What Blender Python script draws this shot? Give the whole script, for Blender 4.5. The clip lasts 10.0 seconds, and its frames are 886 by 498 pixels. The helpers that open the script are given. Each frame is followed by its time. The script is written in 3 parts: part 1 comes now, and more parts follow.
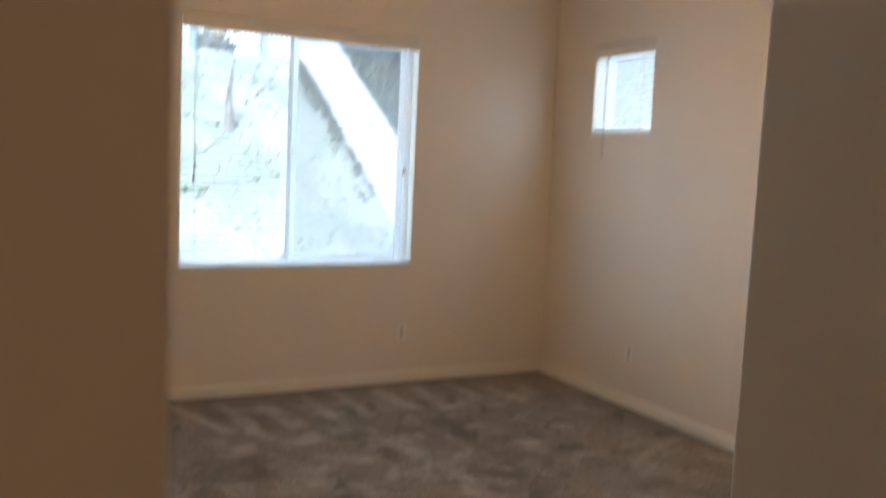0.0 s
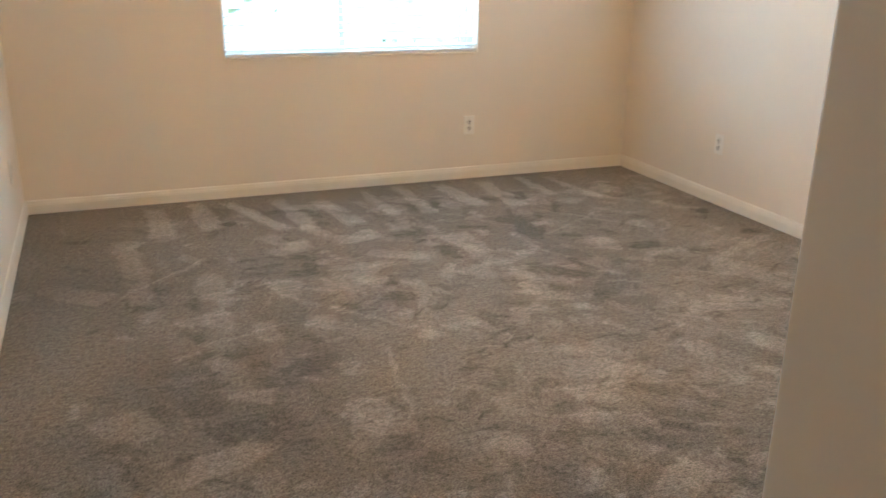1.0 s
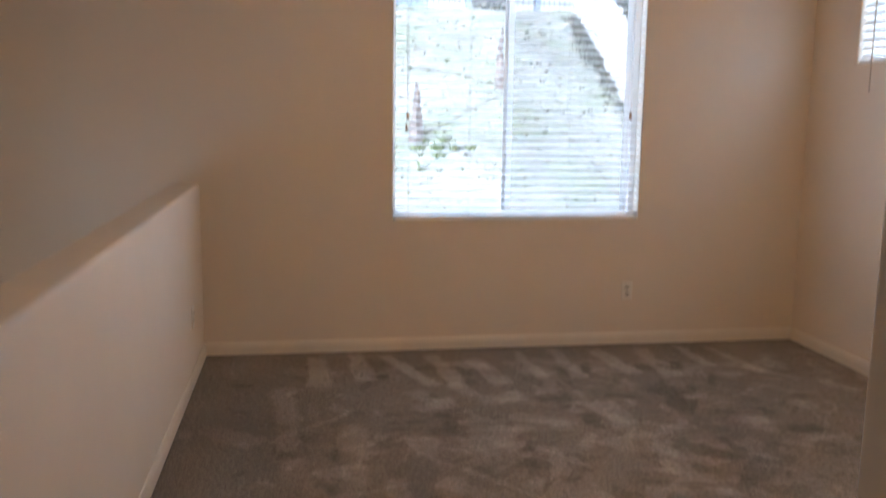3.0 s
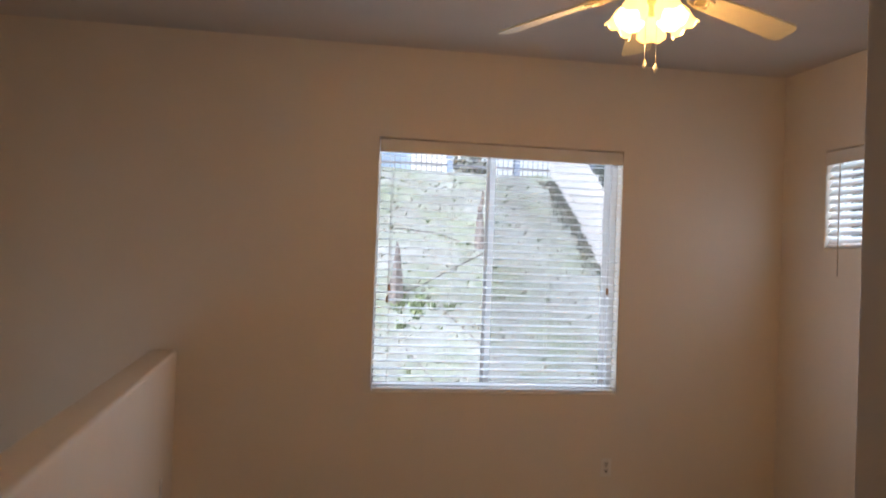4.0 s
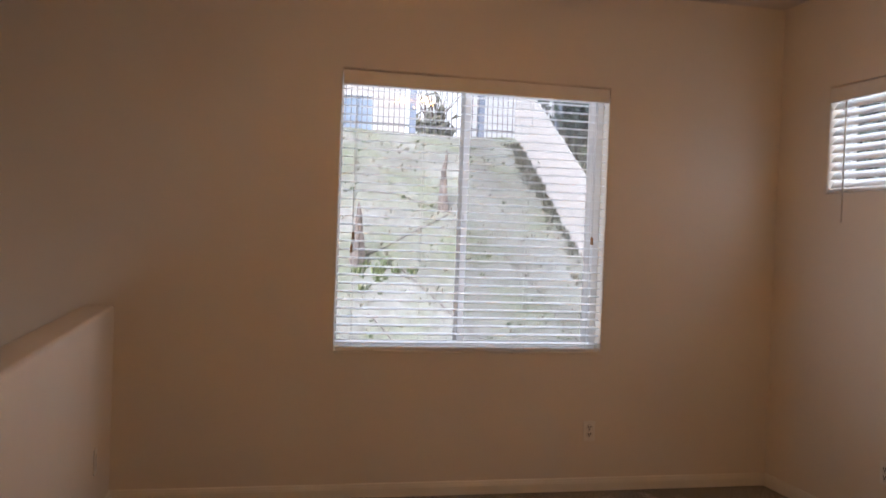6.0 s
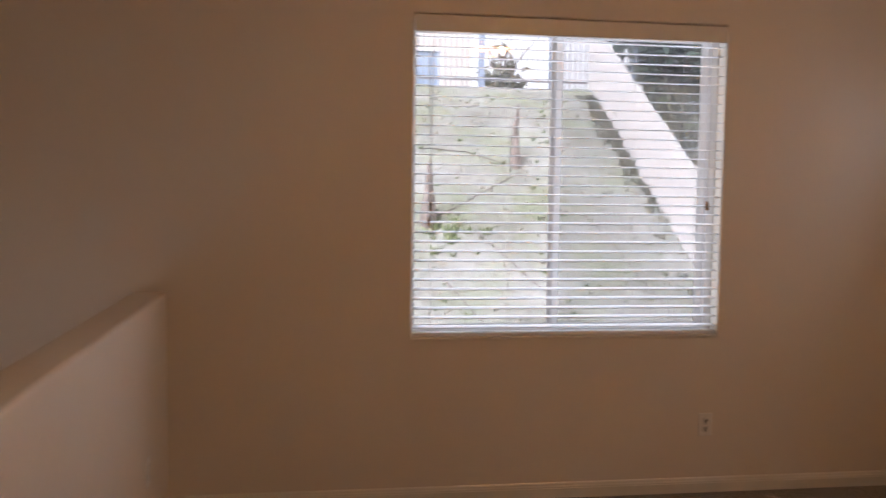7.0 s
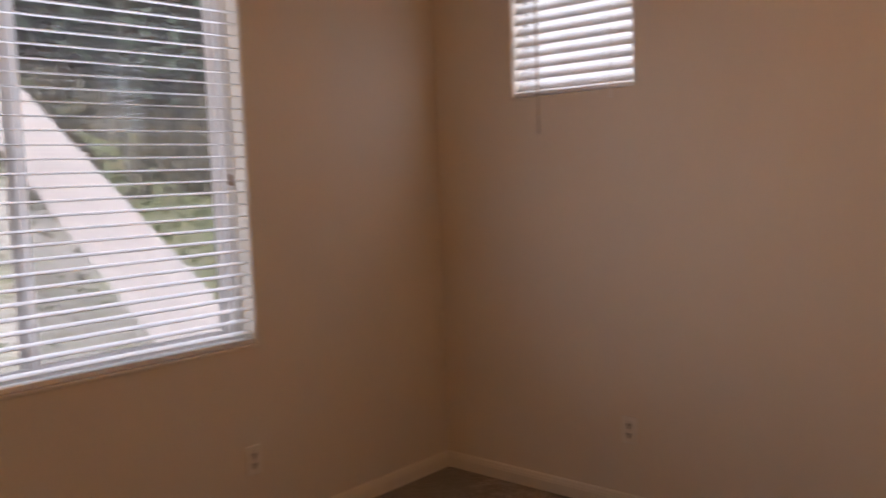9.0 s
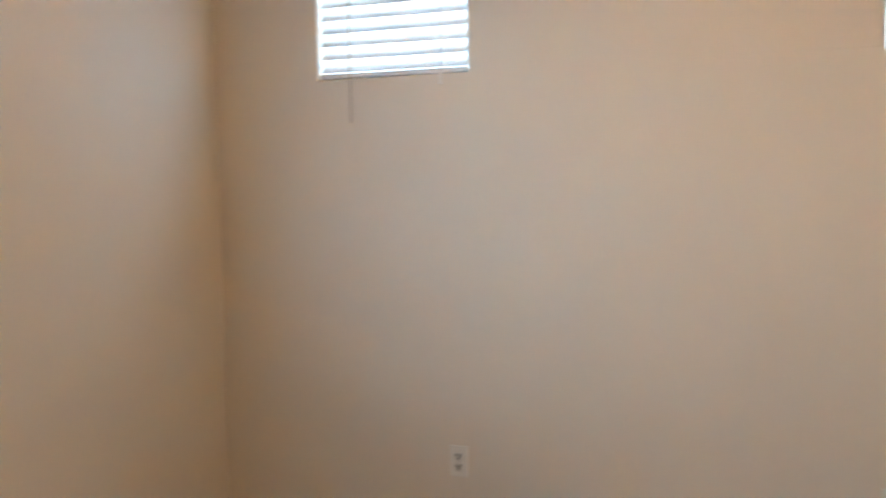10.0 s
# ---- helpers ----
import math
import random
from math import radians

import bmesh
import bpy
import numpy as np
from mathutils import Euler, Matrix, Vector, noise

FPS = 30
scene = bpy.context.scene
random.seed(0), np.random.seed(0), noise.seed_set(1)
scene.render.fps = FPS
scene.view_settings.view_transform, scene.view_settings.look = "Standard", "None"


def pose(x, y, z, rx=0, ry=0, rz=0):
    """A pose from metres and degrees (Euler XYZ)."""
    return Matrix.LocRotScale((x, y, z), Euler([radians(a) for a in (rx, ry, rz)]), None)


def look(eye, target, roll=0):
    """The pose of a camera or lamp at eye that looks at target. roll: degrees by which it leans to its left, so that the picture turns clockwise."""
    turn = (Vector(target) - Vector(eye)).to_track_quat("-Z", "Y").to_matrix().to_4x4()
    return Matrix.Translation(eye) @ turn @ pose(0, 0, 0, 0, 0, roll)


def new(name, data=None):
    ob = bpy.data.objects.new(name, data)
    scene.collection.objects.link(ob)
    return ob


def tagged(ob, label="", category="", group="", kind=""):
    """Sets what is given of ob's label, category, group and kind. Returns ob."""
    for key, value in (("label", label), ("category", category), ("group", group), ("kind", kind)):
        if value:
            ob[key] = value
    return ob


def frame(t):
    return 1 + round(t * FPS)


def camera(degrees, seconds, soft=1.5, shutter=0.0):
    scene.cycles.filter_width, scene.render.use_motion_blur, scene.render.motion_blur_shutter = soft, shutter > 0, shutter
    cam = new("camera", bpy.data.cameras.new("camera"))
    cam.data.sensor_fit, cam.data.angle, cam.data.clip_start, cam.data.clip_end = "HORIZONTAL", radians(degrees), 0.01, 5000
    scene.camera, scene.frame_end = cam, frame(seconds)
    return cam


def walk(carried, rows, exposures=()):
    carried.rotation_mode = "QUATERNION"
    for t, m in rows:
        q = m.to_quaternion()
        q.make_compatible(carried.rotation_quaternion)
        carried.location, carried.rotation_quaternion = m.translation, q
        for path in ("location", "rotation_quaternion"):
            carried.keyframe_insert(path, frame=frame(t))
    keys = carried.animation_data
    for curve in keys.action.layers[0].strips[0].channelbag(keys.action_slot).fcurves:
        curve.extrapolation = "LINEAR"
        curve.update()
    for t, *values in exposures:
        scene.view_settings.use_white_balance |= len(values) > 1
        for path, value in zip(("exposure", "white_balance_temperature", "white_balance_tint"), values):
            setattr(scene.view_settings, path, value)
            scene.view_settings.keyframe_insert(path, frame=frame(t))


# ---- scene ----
cam = camera(53.8, 10.0, soft=1.4, shutter=0.5)
PATH = [
    (0, (-3.579, -5.198, 1.503), (-2.651, -3.438, 1.297), 2.7),
    (0.1, (-3.498, -5.154, 1.484), (-2.614, -3.384, 1.190), 2.6),
    (0.3, (-3.445, -5.094, 1.436), (-2.613, -3.332, 0.985), 2.6),
    (0.5, (-3.364, -5.024, 1.400), (-2.580, -3.266, 0.855), 1.6),
    (1, (-3.237, -4.953, 1.352), (-2.543, -3.192, 0.708), 0.8),
    (1.2, (-3.193, -4.967, 1.354), (-2.606, -3.175, 0.689), 0.9),
    (1.5, (-3.136, -4.987, 1.343), (-2.752, -3.161, 0.623), 1.0),
    (2, (-3.075, -5.016, 1.328), (-2.808, -3.189, 0.559), -0.4),
    (2.2, (-3.063, -5.015, 1.353), (-2.797, -3.168, 0.634), -0.7),
    (2.5, (-3.058, -5.038, 1.389), (-2.777, -3.139, 0.828), -0.6),
    (3, (-3.082, -5.060, 1.433), (-2.773, -3.110, 1.116), 0.8),
    (3.2, (-3.084, -5.086, 1.427), (-2.773, -3.122, 1.209), 1.0),
    (4.3, (-3.096, -5.072, 1.565), (-2.728, -3.108, 1.650), 2.5),
    (4.5, (-3.086, -5.058, 1.564), (-2.712, -3.096, 1.675), 2.6),
    (4.8, (-3.089, -5.033, 1.551), (-2.709, -3.073, 1.676), 2.8),
    (5, (-3.088, -4.985, 1.560), (-2.702, -3.025, 1.664), 3.0),
    (5.2, (-3.110, -4.904, 1.534), (-2.703, -2.948, 1.632), 2.8),
    (6.3, (-3.028, -4.409, 1.409), (-2.584, -2.460, 1.341), 2.2),
    (6.5, (-3.019, -4.256, 1.432), (-2.710, -2.281, 1.368), 2.3),
    (6.9, (-3.028, -4.032, 1.454), (-2.771, -2.052, 1.330), 1.3),
    (7, (-3.025, -3.980, 1.479), (-2.733, -2.007, 1.338), 0.8),
    (7.2, (-3.015, -3.887, 1.453), (-2.673, -1.919, 1.340), 0.8),
    (7.5, (-3.109, -3.651, 1.475), (-2.597, -1.721, 1.360), 1.0),
    (7.8, (-3.078, -3.529, 1.358), (-2.454, -1.637, 1.177), 2.0),
    (8, (-3.099, -3.355, 1.319), (-2.272, -1.543, 1.130), -0.0),
    (8.2, (-3.068, -3.192, 1.357), (-2.024, -1.497, 1.164), 0.0),
    (8.4, (-3.078, -3.075, 1.403), (-1.974, -1.422, 1.184), 0.6),
    (8.5, (-3.084, -3.028, 1.404), (-1.944, -1.400, 1.183), 0.7),
    (8.7, (-3.055, -2.936, 1.425), (-1.796, -1.395, 1.227), -0.9),
    (9, (-3.070, -2.729, 1.410), (-1.578, -1.409, 1.234), -2.1),
    (9.2, (-3.026, -2.619, 1.412), (-1.440, -1.421, 1.192), -1.3),
    (9.5, (-2.946, -2.412, 1.402), (-1.267, -1.350, 1.167), -1.4),
    (9.7, (-2.905, -2.271, 1.356), (-1.161, -1.311, 1.168), -0.7),
    (9.8, (-2.858, -2.239, 1.354), (-1.093, -1.314, 1.178), -0.9),
    (10, (-2.865, -2.042, 1.368), (-1.007, -1.322, 1.196), -0.6),
]
EXPOSURES = [
    (0.0, 0.8, 5450, 9), (0.5, 0.72, 6550, 21), (1.0, 1.93, 5100, 3), (1.5, 2.15, 4850, 3), (2.0, 2.28, 4600, 1), (2.5, 2.08, 4500, -1), (2.8, 1.25, 4900, 5), (3.0, 0.82, 5650, 18),
    (3.2, 0.72, 6100, 20), (4.3, 0.15, 6000, 20), (4.6, 0.05, 5950, 20), (5.0, -0.12, 5850, 20), (5.2, -0.15, 5850, 20), (6.5, 0.18, 6750, 29), (7.0, 0.1, 6650, 29), (7.5, -0.05, 6600, 29), (8.4, 0.0, 6500, 30),
    (9.0, -0.15, 6950, 34), (9.2, 0.2, 6900, 26), (9.5, 0.85, 6450, 20), (10.0, 1.25, 5250, 7)]
walk(cam, [(t, look(eye, target, roll)) for t, eye, target, roll in PATH], EXPOSURES)

# ---- world, sun and lamps ----
world = bpy.data.worlds.new("overcast_sky")
scene.world = world
world.use_nodes = True
wn, wl = world.node_tree.nodes, world.node_tree.links
sky = wn.new("ShaderNodeTexSky")
sky.sky_type, sky.sun_disc = "NISHITA", False
sky.sun_elevation, sky.sun_rotation = radians(45), radians(221)
sky.air_density, sky.dust_density, sky.ozone_density = 0.7, 9.0, 1.0
wl.new(sky.outputs[0], wn["Background"].inputs["Color"])
wn["Background"].inputs["Strength"].default_value = 0.15

sun = new("sun", bpy.data.lights.new("sun", "SUN"))
sun.data.energy, sun.data.angle, sun.data.color = 4.1, radians(25), (0.68, 0.89, 1.0)
sun.matrix_world = look((0, 0, 0), (0.47, 0.53, -0.70))


def window_light(name, place, target, width, height, watts, colour=(0.69, 0.87, 1.0)):
    lamp = new(name, bpy.data.lights.new(name, "AREA"))
    lamp.data.shape, lamp.data.size, lamp.data.size_y = "RECTANGLE", width, height
    lamp.data.energy, lamp.data.color = watts, colour
    lamp.matrix_world = look(place, target)
    return lamp


# ---- plan, in metres: the back right corner of the floor is the origin ----
CEIL = 2.805
HALF_X, HALF_T, HALF_TOP = -3.673, 0.15, 1.0
HALL_R, ROOM_Y, STUB_X, STUB_Y0, STUB_Y1 = -2.388, -4.092, -3.428, -4.39, -4.25
STAIR_X, HALL_Y, STAIR_Z = -4.78, -7.2, -1.0
W1 = (-2.578, -1.078, 0.783, 2.265)
W2 = (-1.027, -0.447, 1.715, 2.28)
W3 = (-2.892, -2.315, 1.715, 2.28)
WALL_T = 0.15
W4 = (-2.15, -1.25, -0.35, 0.75)

# daylight in the openings: before the blinds, and between the panes and the slats
W1_X, W1_Z = (W1[0] + W1[1]) / 2, (W1[2] + W1[3]) / 2
window_light("window_daylight", (W1_X, -0.014, W1_Z), (W1_X, -3, W1_Z), 1.44, 1.40, 0.5)
window_light("window_daylight", (W1_X, 0.076, W1_Z), (W1_X, -3, W1_Z), 1.44, 1.40, 12.5)
for w, before, behind in ((W2, 0.5, 2.5), (W3, 0.55, 2.5)):
    w_y, w_z = (w[0] + w[1]) / 2, (w[2] + w[3]) / 2
    window_light("window_daylight", (-0.014, w_y, w_z), (-3, w_y, w_z), 0.54, 0.54, before)
    window_light("window_daylight", (0.078, w_y, w_z), (-3, w_y, w_z), 0.54, 0.54, behind)

hall_light = new("hall_ceiling_light", bpy.data.lights.new("hall_ceiling_light", "AREA"))
hall_light.data.shape, hall_light.data.size = "DISK", 0.35
hall_light.data.energy, hall_light.data.color = 3.6, (1.0, 0.55, 0.26)
hall_light.matrix_world = look((-3.4, -6.2, CEIL - 0.02), (-3.4, -6.2, 0))


window_light("window_daylight", (STAIR_X - 0.07, -1.7, 0.2), (0, -1.7, 0.2), 0.86, 1.0, 2.6, (0.80, 0.84, 1.0))


# ---- materials ----
def material(name, colour, rough=0.6, metal=0.0):
    m = bpy.data.materials.new(name)
    m.use_nodes = True
    b = m.node_tree.nodes["Principled BSDF"]
    b.inputs["Base Color"].default_value = (*colour, 1)
    b.inputs["Roughness"].default_value, b.inputs["Metallic"].default_value = rough, metal
    return m


def texture(m, kind, scale, **values):
    n = m.node_tree.nodes.new(kind)
    n.inputs["Scale"].default_value = scale
    for key, value in values.items():
        n.inputs[key].default_value = value
    c = m.node_tree.nodes.get("Texture Coordinate") or m.node_tree.nodes.new("ShaderNodeTexCoord")
    m.node_tree.links.new(c.outputs["Object"], n.inputs["Vector"])
    return n


def ramp(m, source, stops):
    r = m.node_tree.nodes.new("ShaderNodeValToRGB")
    while len(r.color_ramp.elements) < len(stops):
        r.color_ramp.elements.new(0.5)
    for e, (at, colour) in zip(r.color_ramp.elements, stops):
        e.position, e.color = at, (*colour, 1)
    m.node_tree.links.new(source, r.inputs["Fac"])
    return r.outputs["Color"]


def mix(m, fac, a, b, blend="MIX"):
    n = m.node_tree.nodes.new("ShaderNodeMix")
    n.data_type, n.blend_type = "RGBA", blend
    for socket, value in ((n.inputs[0], fac), (n.inputs[6], a), (n.inputs[7], b)):
        if isinstance(value, bpy.types.NodeSocket):
            m.node_tree.links.new(value, socket)
        else:
            socket.default_value = value
    return n.outputs[2]


def finish(m, colour=None, height=None, strength=0.2, distance=0.002, rough=None):
    b = m.node_tree.nodes["Principled BSDF"]
    if colour is not None:
        m.node_tree.links.new(colour, b.inputs["Base Color"])
    if rough is not None:
        m.node_tree.links.new(rough, b.inputs["Roughness"])
    if height is not None:
        bump = m.node_tree.nodes.new("ShaderNodeBump")
        bump.inputs["Strength"].default_value, bump.inputs["Distance"].default_value = strength, distance
        m.node_tree.links.new(height, bump.inputs["Height"])
        m.node_tree.links.new(bump.outputs[0], b.inputs["Normal"])
    return m


def mottled(name, dark, light, scale, rough=0.6, bump_scale=None, strength=0.2, distance=0.002, metal=0.0, detail=4):
    m = material(name, light, rough, metal)
    n = texture(m, "ShaderNodeTexNoise", scale, Detail=detail, Roughness=0.6)
    c = ramp(m, n.outputs[0], [(0.35, dark), (0.65, light)])
    h = texture(m, "ShaderNodeTexNoise", bump_scale, Detail=3).outputs[0] if bump_scale else None
    return finish(m, c, h, strength, distance)


PAINT = mottled("wall_paint", (0.75, 0.675, 0.565), (0.78, 0.71, 0.60), 1.3, 0.62, 160, 0.25, 0.0015)
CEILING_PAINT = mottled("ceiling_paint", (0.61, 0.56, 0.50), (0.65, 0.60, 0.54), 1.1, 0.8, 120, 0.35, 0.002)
TRIM = mottled("trim_paint", (0.76, 0.71, 0.61), (0.80, 0.75, 0.65), 5, 0.38, 60, 0.06, 0.001)
VINYL = mottled("white_vinyl", (0.76, 0.77, 0.78), (0.82, 0.83, 0.84), 6, 0.35)
ALMOND = mottled("almond_vinyl", (0.84, 0.82, 0.79), (0.88, 0.86, 0.83), 6, 0.4)
WAND = material("tilt_wand_plastic", (0.60, 0.53, 0.44), 0.35)
SLAT = mottled("slat_vinyl", (0.83, 0.83, 0.82), (0.88, 0.88, 0.87), 9, 0.4)
VALANCE = mottled("valance_vinyl", (0.74, 0.69, 0.60), (0.79, 0.74, 0.65), 7, 0.42)
CORD = material("blind_cord", (0.72, 0.70, 0.66), 0.85)
TASSEL = mottled("wooden_tassel", (0.30, 0.17, 0.08), (0.42, 0.26, 0.13), 60, 0.5)
PLASTIC = mottled("plate_plastic", (0.78, 0.75, 0.68), (0.82, 0.79, 0.72), 20, 0.3)
SOCKET_SEAM = material("socket_seam", (0.50, 0.48, 0.43), 0.6)
SOCKET_DARK = material("socket_slot", (0.03, 0.025, 0.02), 0.6)
STEEL = mottled("dull_steel", (0.35, 0.34, 0.33), (0.5, 0.49, 0.47), 40, 0.4, metal=1.0)
DARK_GAP = material("dark_bearing_metal", (0.05, 0.04, 0.035), 0.5, 0.6)
FAN_WHITE = mottled("cream_enamel", (0.72, 0.66, 0.52), (0.78, 0.72, 0.58), 8, 0.4)
FAN_BLADE = mottled("cream_blade", (0.72, 0.67, 0.44), (0.78, 0.73, 0.50), 3, 0.45)


def carpet_material():
    """Cut pile whose lean, brushed one way or the other, is carried by the mesh."""
    m = material("cut_pile_carpet", (0.3, 0.26, 0.22), 0.95)
    nt = m.node_tree
    lean = nt.nodes.new("ShaderNodeAttribute")
    lean.attribute_name = "pile_lean"
    ragged = texture(m, "ShaderNodeTexNoise", 34, Detail=6, Roughness=0.75)
    push = nt.nodes.new("ShaderNodeMath")
    push.operation = "MULTIPLY_ADD"
    nt.links.new(ragged.outputs[0], push.inputs[0])
    push.inputs[1].default_value = 0.42
    nt.links.new(lean.outputs["Fac"], push.inputs[2])
    colour = ramp(m, push.outputs[0], [(0.0, (0.075, 0.068, 0.058)), (0.20, (0.175, 0.160, 0.136)), (0.42, (0.270, 0.247, 0.213)), (0.62, (0.375, 0.344, 0.302)), (0.95, (0.50, 0.462, 0.41))])
    clump = texture(m, "ShaderNodeTexNoise", 60, Detail=4, Roughness=0.65)
    colour = mix(m, 1.0, colour, ramp(m, clump.outputs[0], [(0.36, (0.68, 0.67, 0.66)), (0.50, (1.0, 1.0, 1.0)), (0.66, (1.2, 1.195, 1.19))]), "MULTIPLY")
    grain = texture(m, "ShaderNodeTexNoise", 170, Detail=4, Roughness=0.85)
    colour = mix(m, 1.0, colour, ramp(m, grain.outputs[0], [(0.38, (0.42, 0.41, 0.40)), (0.59, (1.42, 1.41, 1.40))]), "MULTIPLY")
    pile = texture(m, "ShaderNodeTexNoise", 110, Detail=4, Roughness=0.8)
    finish(m, colour, pile.outputs[0], 0.9, 0.008)
    b = nt.nodes["Principled BSDF"]
    b.inputs["Sheen Weight"].default_value, b.inputs["Sheen Roughness"].default_value = 0.05, 0.6
    b.inputs["Specular IOR Level"].default_value = 0.1
    return m


CARPET = carpet_material()


def glass_material(name, tint=(1, 1, 1)):
    m = material(name, tint, 0.0)
    b = m.node_tree.nodes["Principled BSDF"]
    b.inputs["Transmission Weight"].default_value, b.inputs["IOR"].default_value = 1.0, 1.45
    return m


GLASS = glass_material("window_glass")


def glowing(name, colour, strength, base):
    m = material(name, base, 0.4)
    b = m.node_tree.nodes["Principled BSDF"]
    b.inputs["Emission Color"].default_value = (*colour, 1)
    b.inputs["Emission Strength"].default_value = strength
    return m


SHADE_GLASS = glowing("lit_frosted_glass", (1.0, 0.73, 0.24), 1.5, (0.84, 0.70, 0.40))


def let_through(m, share):
    """Lets a share of the light straight through, as thin frosted glass does."""
    nt = m.node_tree
    clear, blend = nt.nodes.new("ShaderNodeBsdfTransparent"), nt.nodes.new("ShaderNodeMixShader")
    blend.inputs[0].default_value = share
    clear.inputs["Color"].default_value = (1.0, 0.78, 0.45, 1)
    nt.links.new(nt.nodes["Principled BSDF"].outputs[0], blend.inputs[1])
    nt.links.new(clear.outputs[0], blend.inputs[2])
    nt.links.new(blend.outputs[0], nt.nodes["Material Output"].inputs["Surface"])


let_through(SHADE_GLASS, 0.3)
SCREEN_MESH = material("screen_mesh", (0.40, 0.43, 0.48), 0.7)
let_through(SCREEN_MESH, 0.80)
SCREEN_MESH.node_tree.nodes["Transparent BSDF"].inputs["Color"].default_value = (1, 1, 1, 1)
BULB = glowing("lit_bulb", (1.0, 0.70, 0.30), 10, (0.9, 0.85, 0.75))


def hill_material():
    m = material("dry_grass_slope", (0.4, 0.37, 0.28), 0.95)
    base = texture(m, "ShaderNodeTexNoise", 0.9, Detail=6, Roughness=0.65)
    c = ramp(m, base.outputs[0], [(0.34, (0.222, 0.234, 0.20)), (0.50, (0.305, 0.322, 0.29)), (0.66, (0.38, 0.40, 0.375))])
    green = texture(m, "ShaderNodeTexNoise", 0.75, Detail=5, Roughness=0.7, Distortion=0.6)
    c = mix(m, ramp(m, green.outputs[0], [(0.46, (0, 0, 0)), (0.64, (0.5, 0.5, 0.5))]), c, (0.21, 0.275, 0.125, 1))
    tuft = texture(m, "ShaderNodeTexNoise", 9, Detail=5, Roughness=0.75)
    c = mix(m, 1.0, c, ramp(m, tuft.outputs[0], [(0.30, (0.6, 0.58, 0.54)), (0.52, (1, 1, 1))]), "MULTIPLY")
    apart = m.node_tree.nodes.new("ShaderNodeSeparateXYZ")
    m.node_tree.links.new(m.node_tree.nodes["Texture Coordinate"].outputs["Object"], apart.inputs[0])
    lawn = m.node_tree.nodes.new("ShaderNodeMapRange")
    lawn.inputs["From Min"].default_value, lawn.inputs["From Max"].default_value = 2.2, 2.5
    m.node_tree.links.new(apart.outputs["X"], lawn.inputs["Value"])
    grass = ramp(m, green.outputs[0], [(0.40, (0.26, 0.28, 0.17)), (0.60, (0.16, 0.21, 0.10))])
    c = mix(m, lawn.outputs[0], c, grass)
    return finish(m, c, tuft.outputs[0], 0.8, 0.06)


HILL = hill_material()
OVERCAST = glowing("overcast_sky_glow", (0.85, 0.96, 1.0), 1.4, (0.0, 0.0, 0.0))
FENCE_WHITE = mottled("weathered_white_boards", (0.74, 0.74, 0.73), (0.85, 0.85, 0.84), 3, 0.7, 30, 0.2, 0.004)
# dark iron made paler, the haze over the far railing put into its colour
IRON = mottled("haze_paled_iron", (0.15, 0.155, 0.17), (0.21, 0.215, 0.23), 10, 0.5)
POST_BLUE = mottled("blue_grey_post_paint", (0.22, 0.28, 0.38), (0.28, 0.35, 0.46), 4, 0.6)
HOSE = mottled("faded_hose", (0.12, 0.11, 0.10), (0.22, 0.20, 0.18), 6, 0.8)
DEAD_WOOD = mottled("weathered_dead_wood", (0.13, 0.11, 0.10), (0.32, 0.28, 0.25), 14, 0.9, 40, 0.6, 0.01)
BARK = mottled("bark", (0.05, 0.04, 0.03), (0.13, 0.10, 0.075), 9, 0.9, 25, 0.7, 0.02)
STUCCO = mottled("pale_stucco", (0.62, 0.60, 0.57), (0.72, 0.70, 0.67), 2, 0.85, 50, 0.3, 0.004)
ROOF_TILE = mottled("roof_tile", (0.16, 0.12, 0.10), (0.28, 0.21, 0.17), 5, 0.8, 12, 0.4, 0.01)
# opaque panes: the blue reflection is put into the base colour
HOUSE_GLASS = mottled("blue_window_reflection", (0.24, 0.34, 0.46), (0.32, 0.42, 0.55), 1.0, 0.1)


def leaf_material(name, dark, light):
    m = material(name, light, 0.6)
    g = m.node_tree.nodes.new("ShaderNodeNewGeometry")
    return finish(m, ramp(m, g.outputs["Random Per Island"], [(0.1, dark), (0.9, light)]))


NEEDLES = leaf_material("dark_evergreen_leaf", (0.015, 0.035, 0.022), (0.06, 0.11, 0.07))
WEED = leaf_material("green_weed", (0.12, 0.16, 0.07), (0.25, 0.31, 0.15))
STRAW = leaf_material("straw_tuft", (0.34, 0.32, 0.26), (0.55, 0.52, 0.44))
BRUSH = leaf_material("dry_brush", (0.10, 0.11, 0.08), (0.25, 0.25, 0.18))


# ---- building helpers ----
def box(bm, x0, x1, y0, y1, z0, z1):
    v = [bm.verts.new((x, y, z)) for x in (x0, x1) for y in (y0, y1) for z in (z0, z1)]
    for f in ((0, 1, 3, 2), (4, 6, 7, 5), (0, 4, 5, 1), (2, 3, 7, 6), (0, 2, 6, 4), (1, 5, 7, 3)):
        bm.faces.new([v[i] for i in f])
    return v


def bevelled(bm, width, segments=2):
    bmesh.ops.bevel(bm, geom=list(bm.edges), offset=width, segments=segments, profile=0.5, affect="EDGES", clamp_overlap=True)
    return bm


def rounded_box(x0, x1, y0, y1, z0, z1, width, segments=2):
    bm = bmesh.new()
    box(bm, x0, x1, y0, y1, z0, z1)
    return bevelled(bm, width, segments)


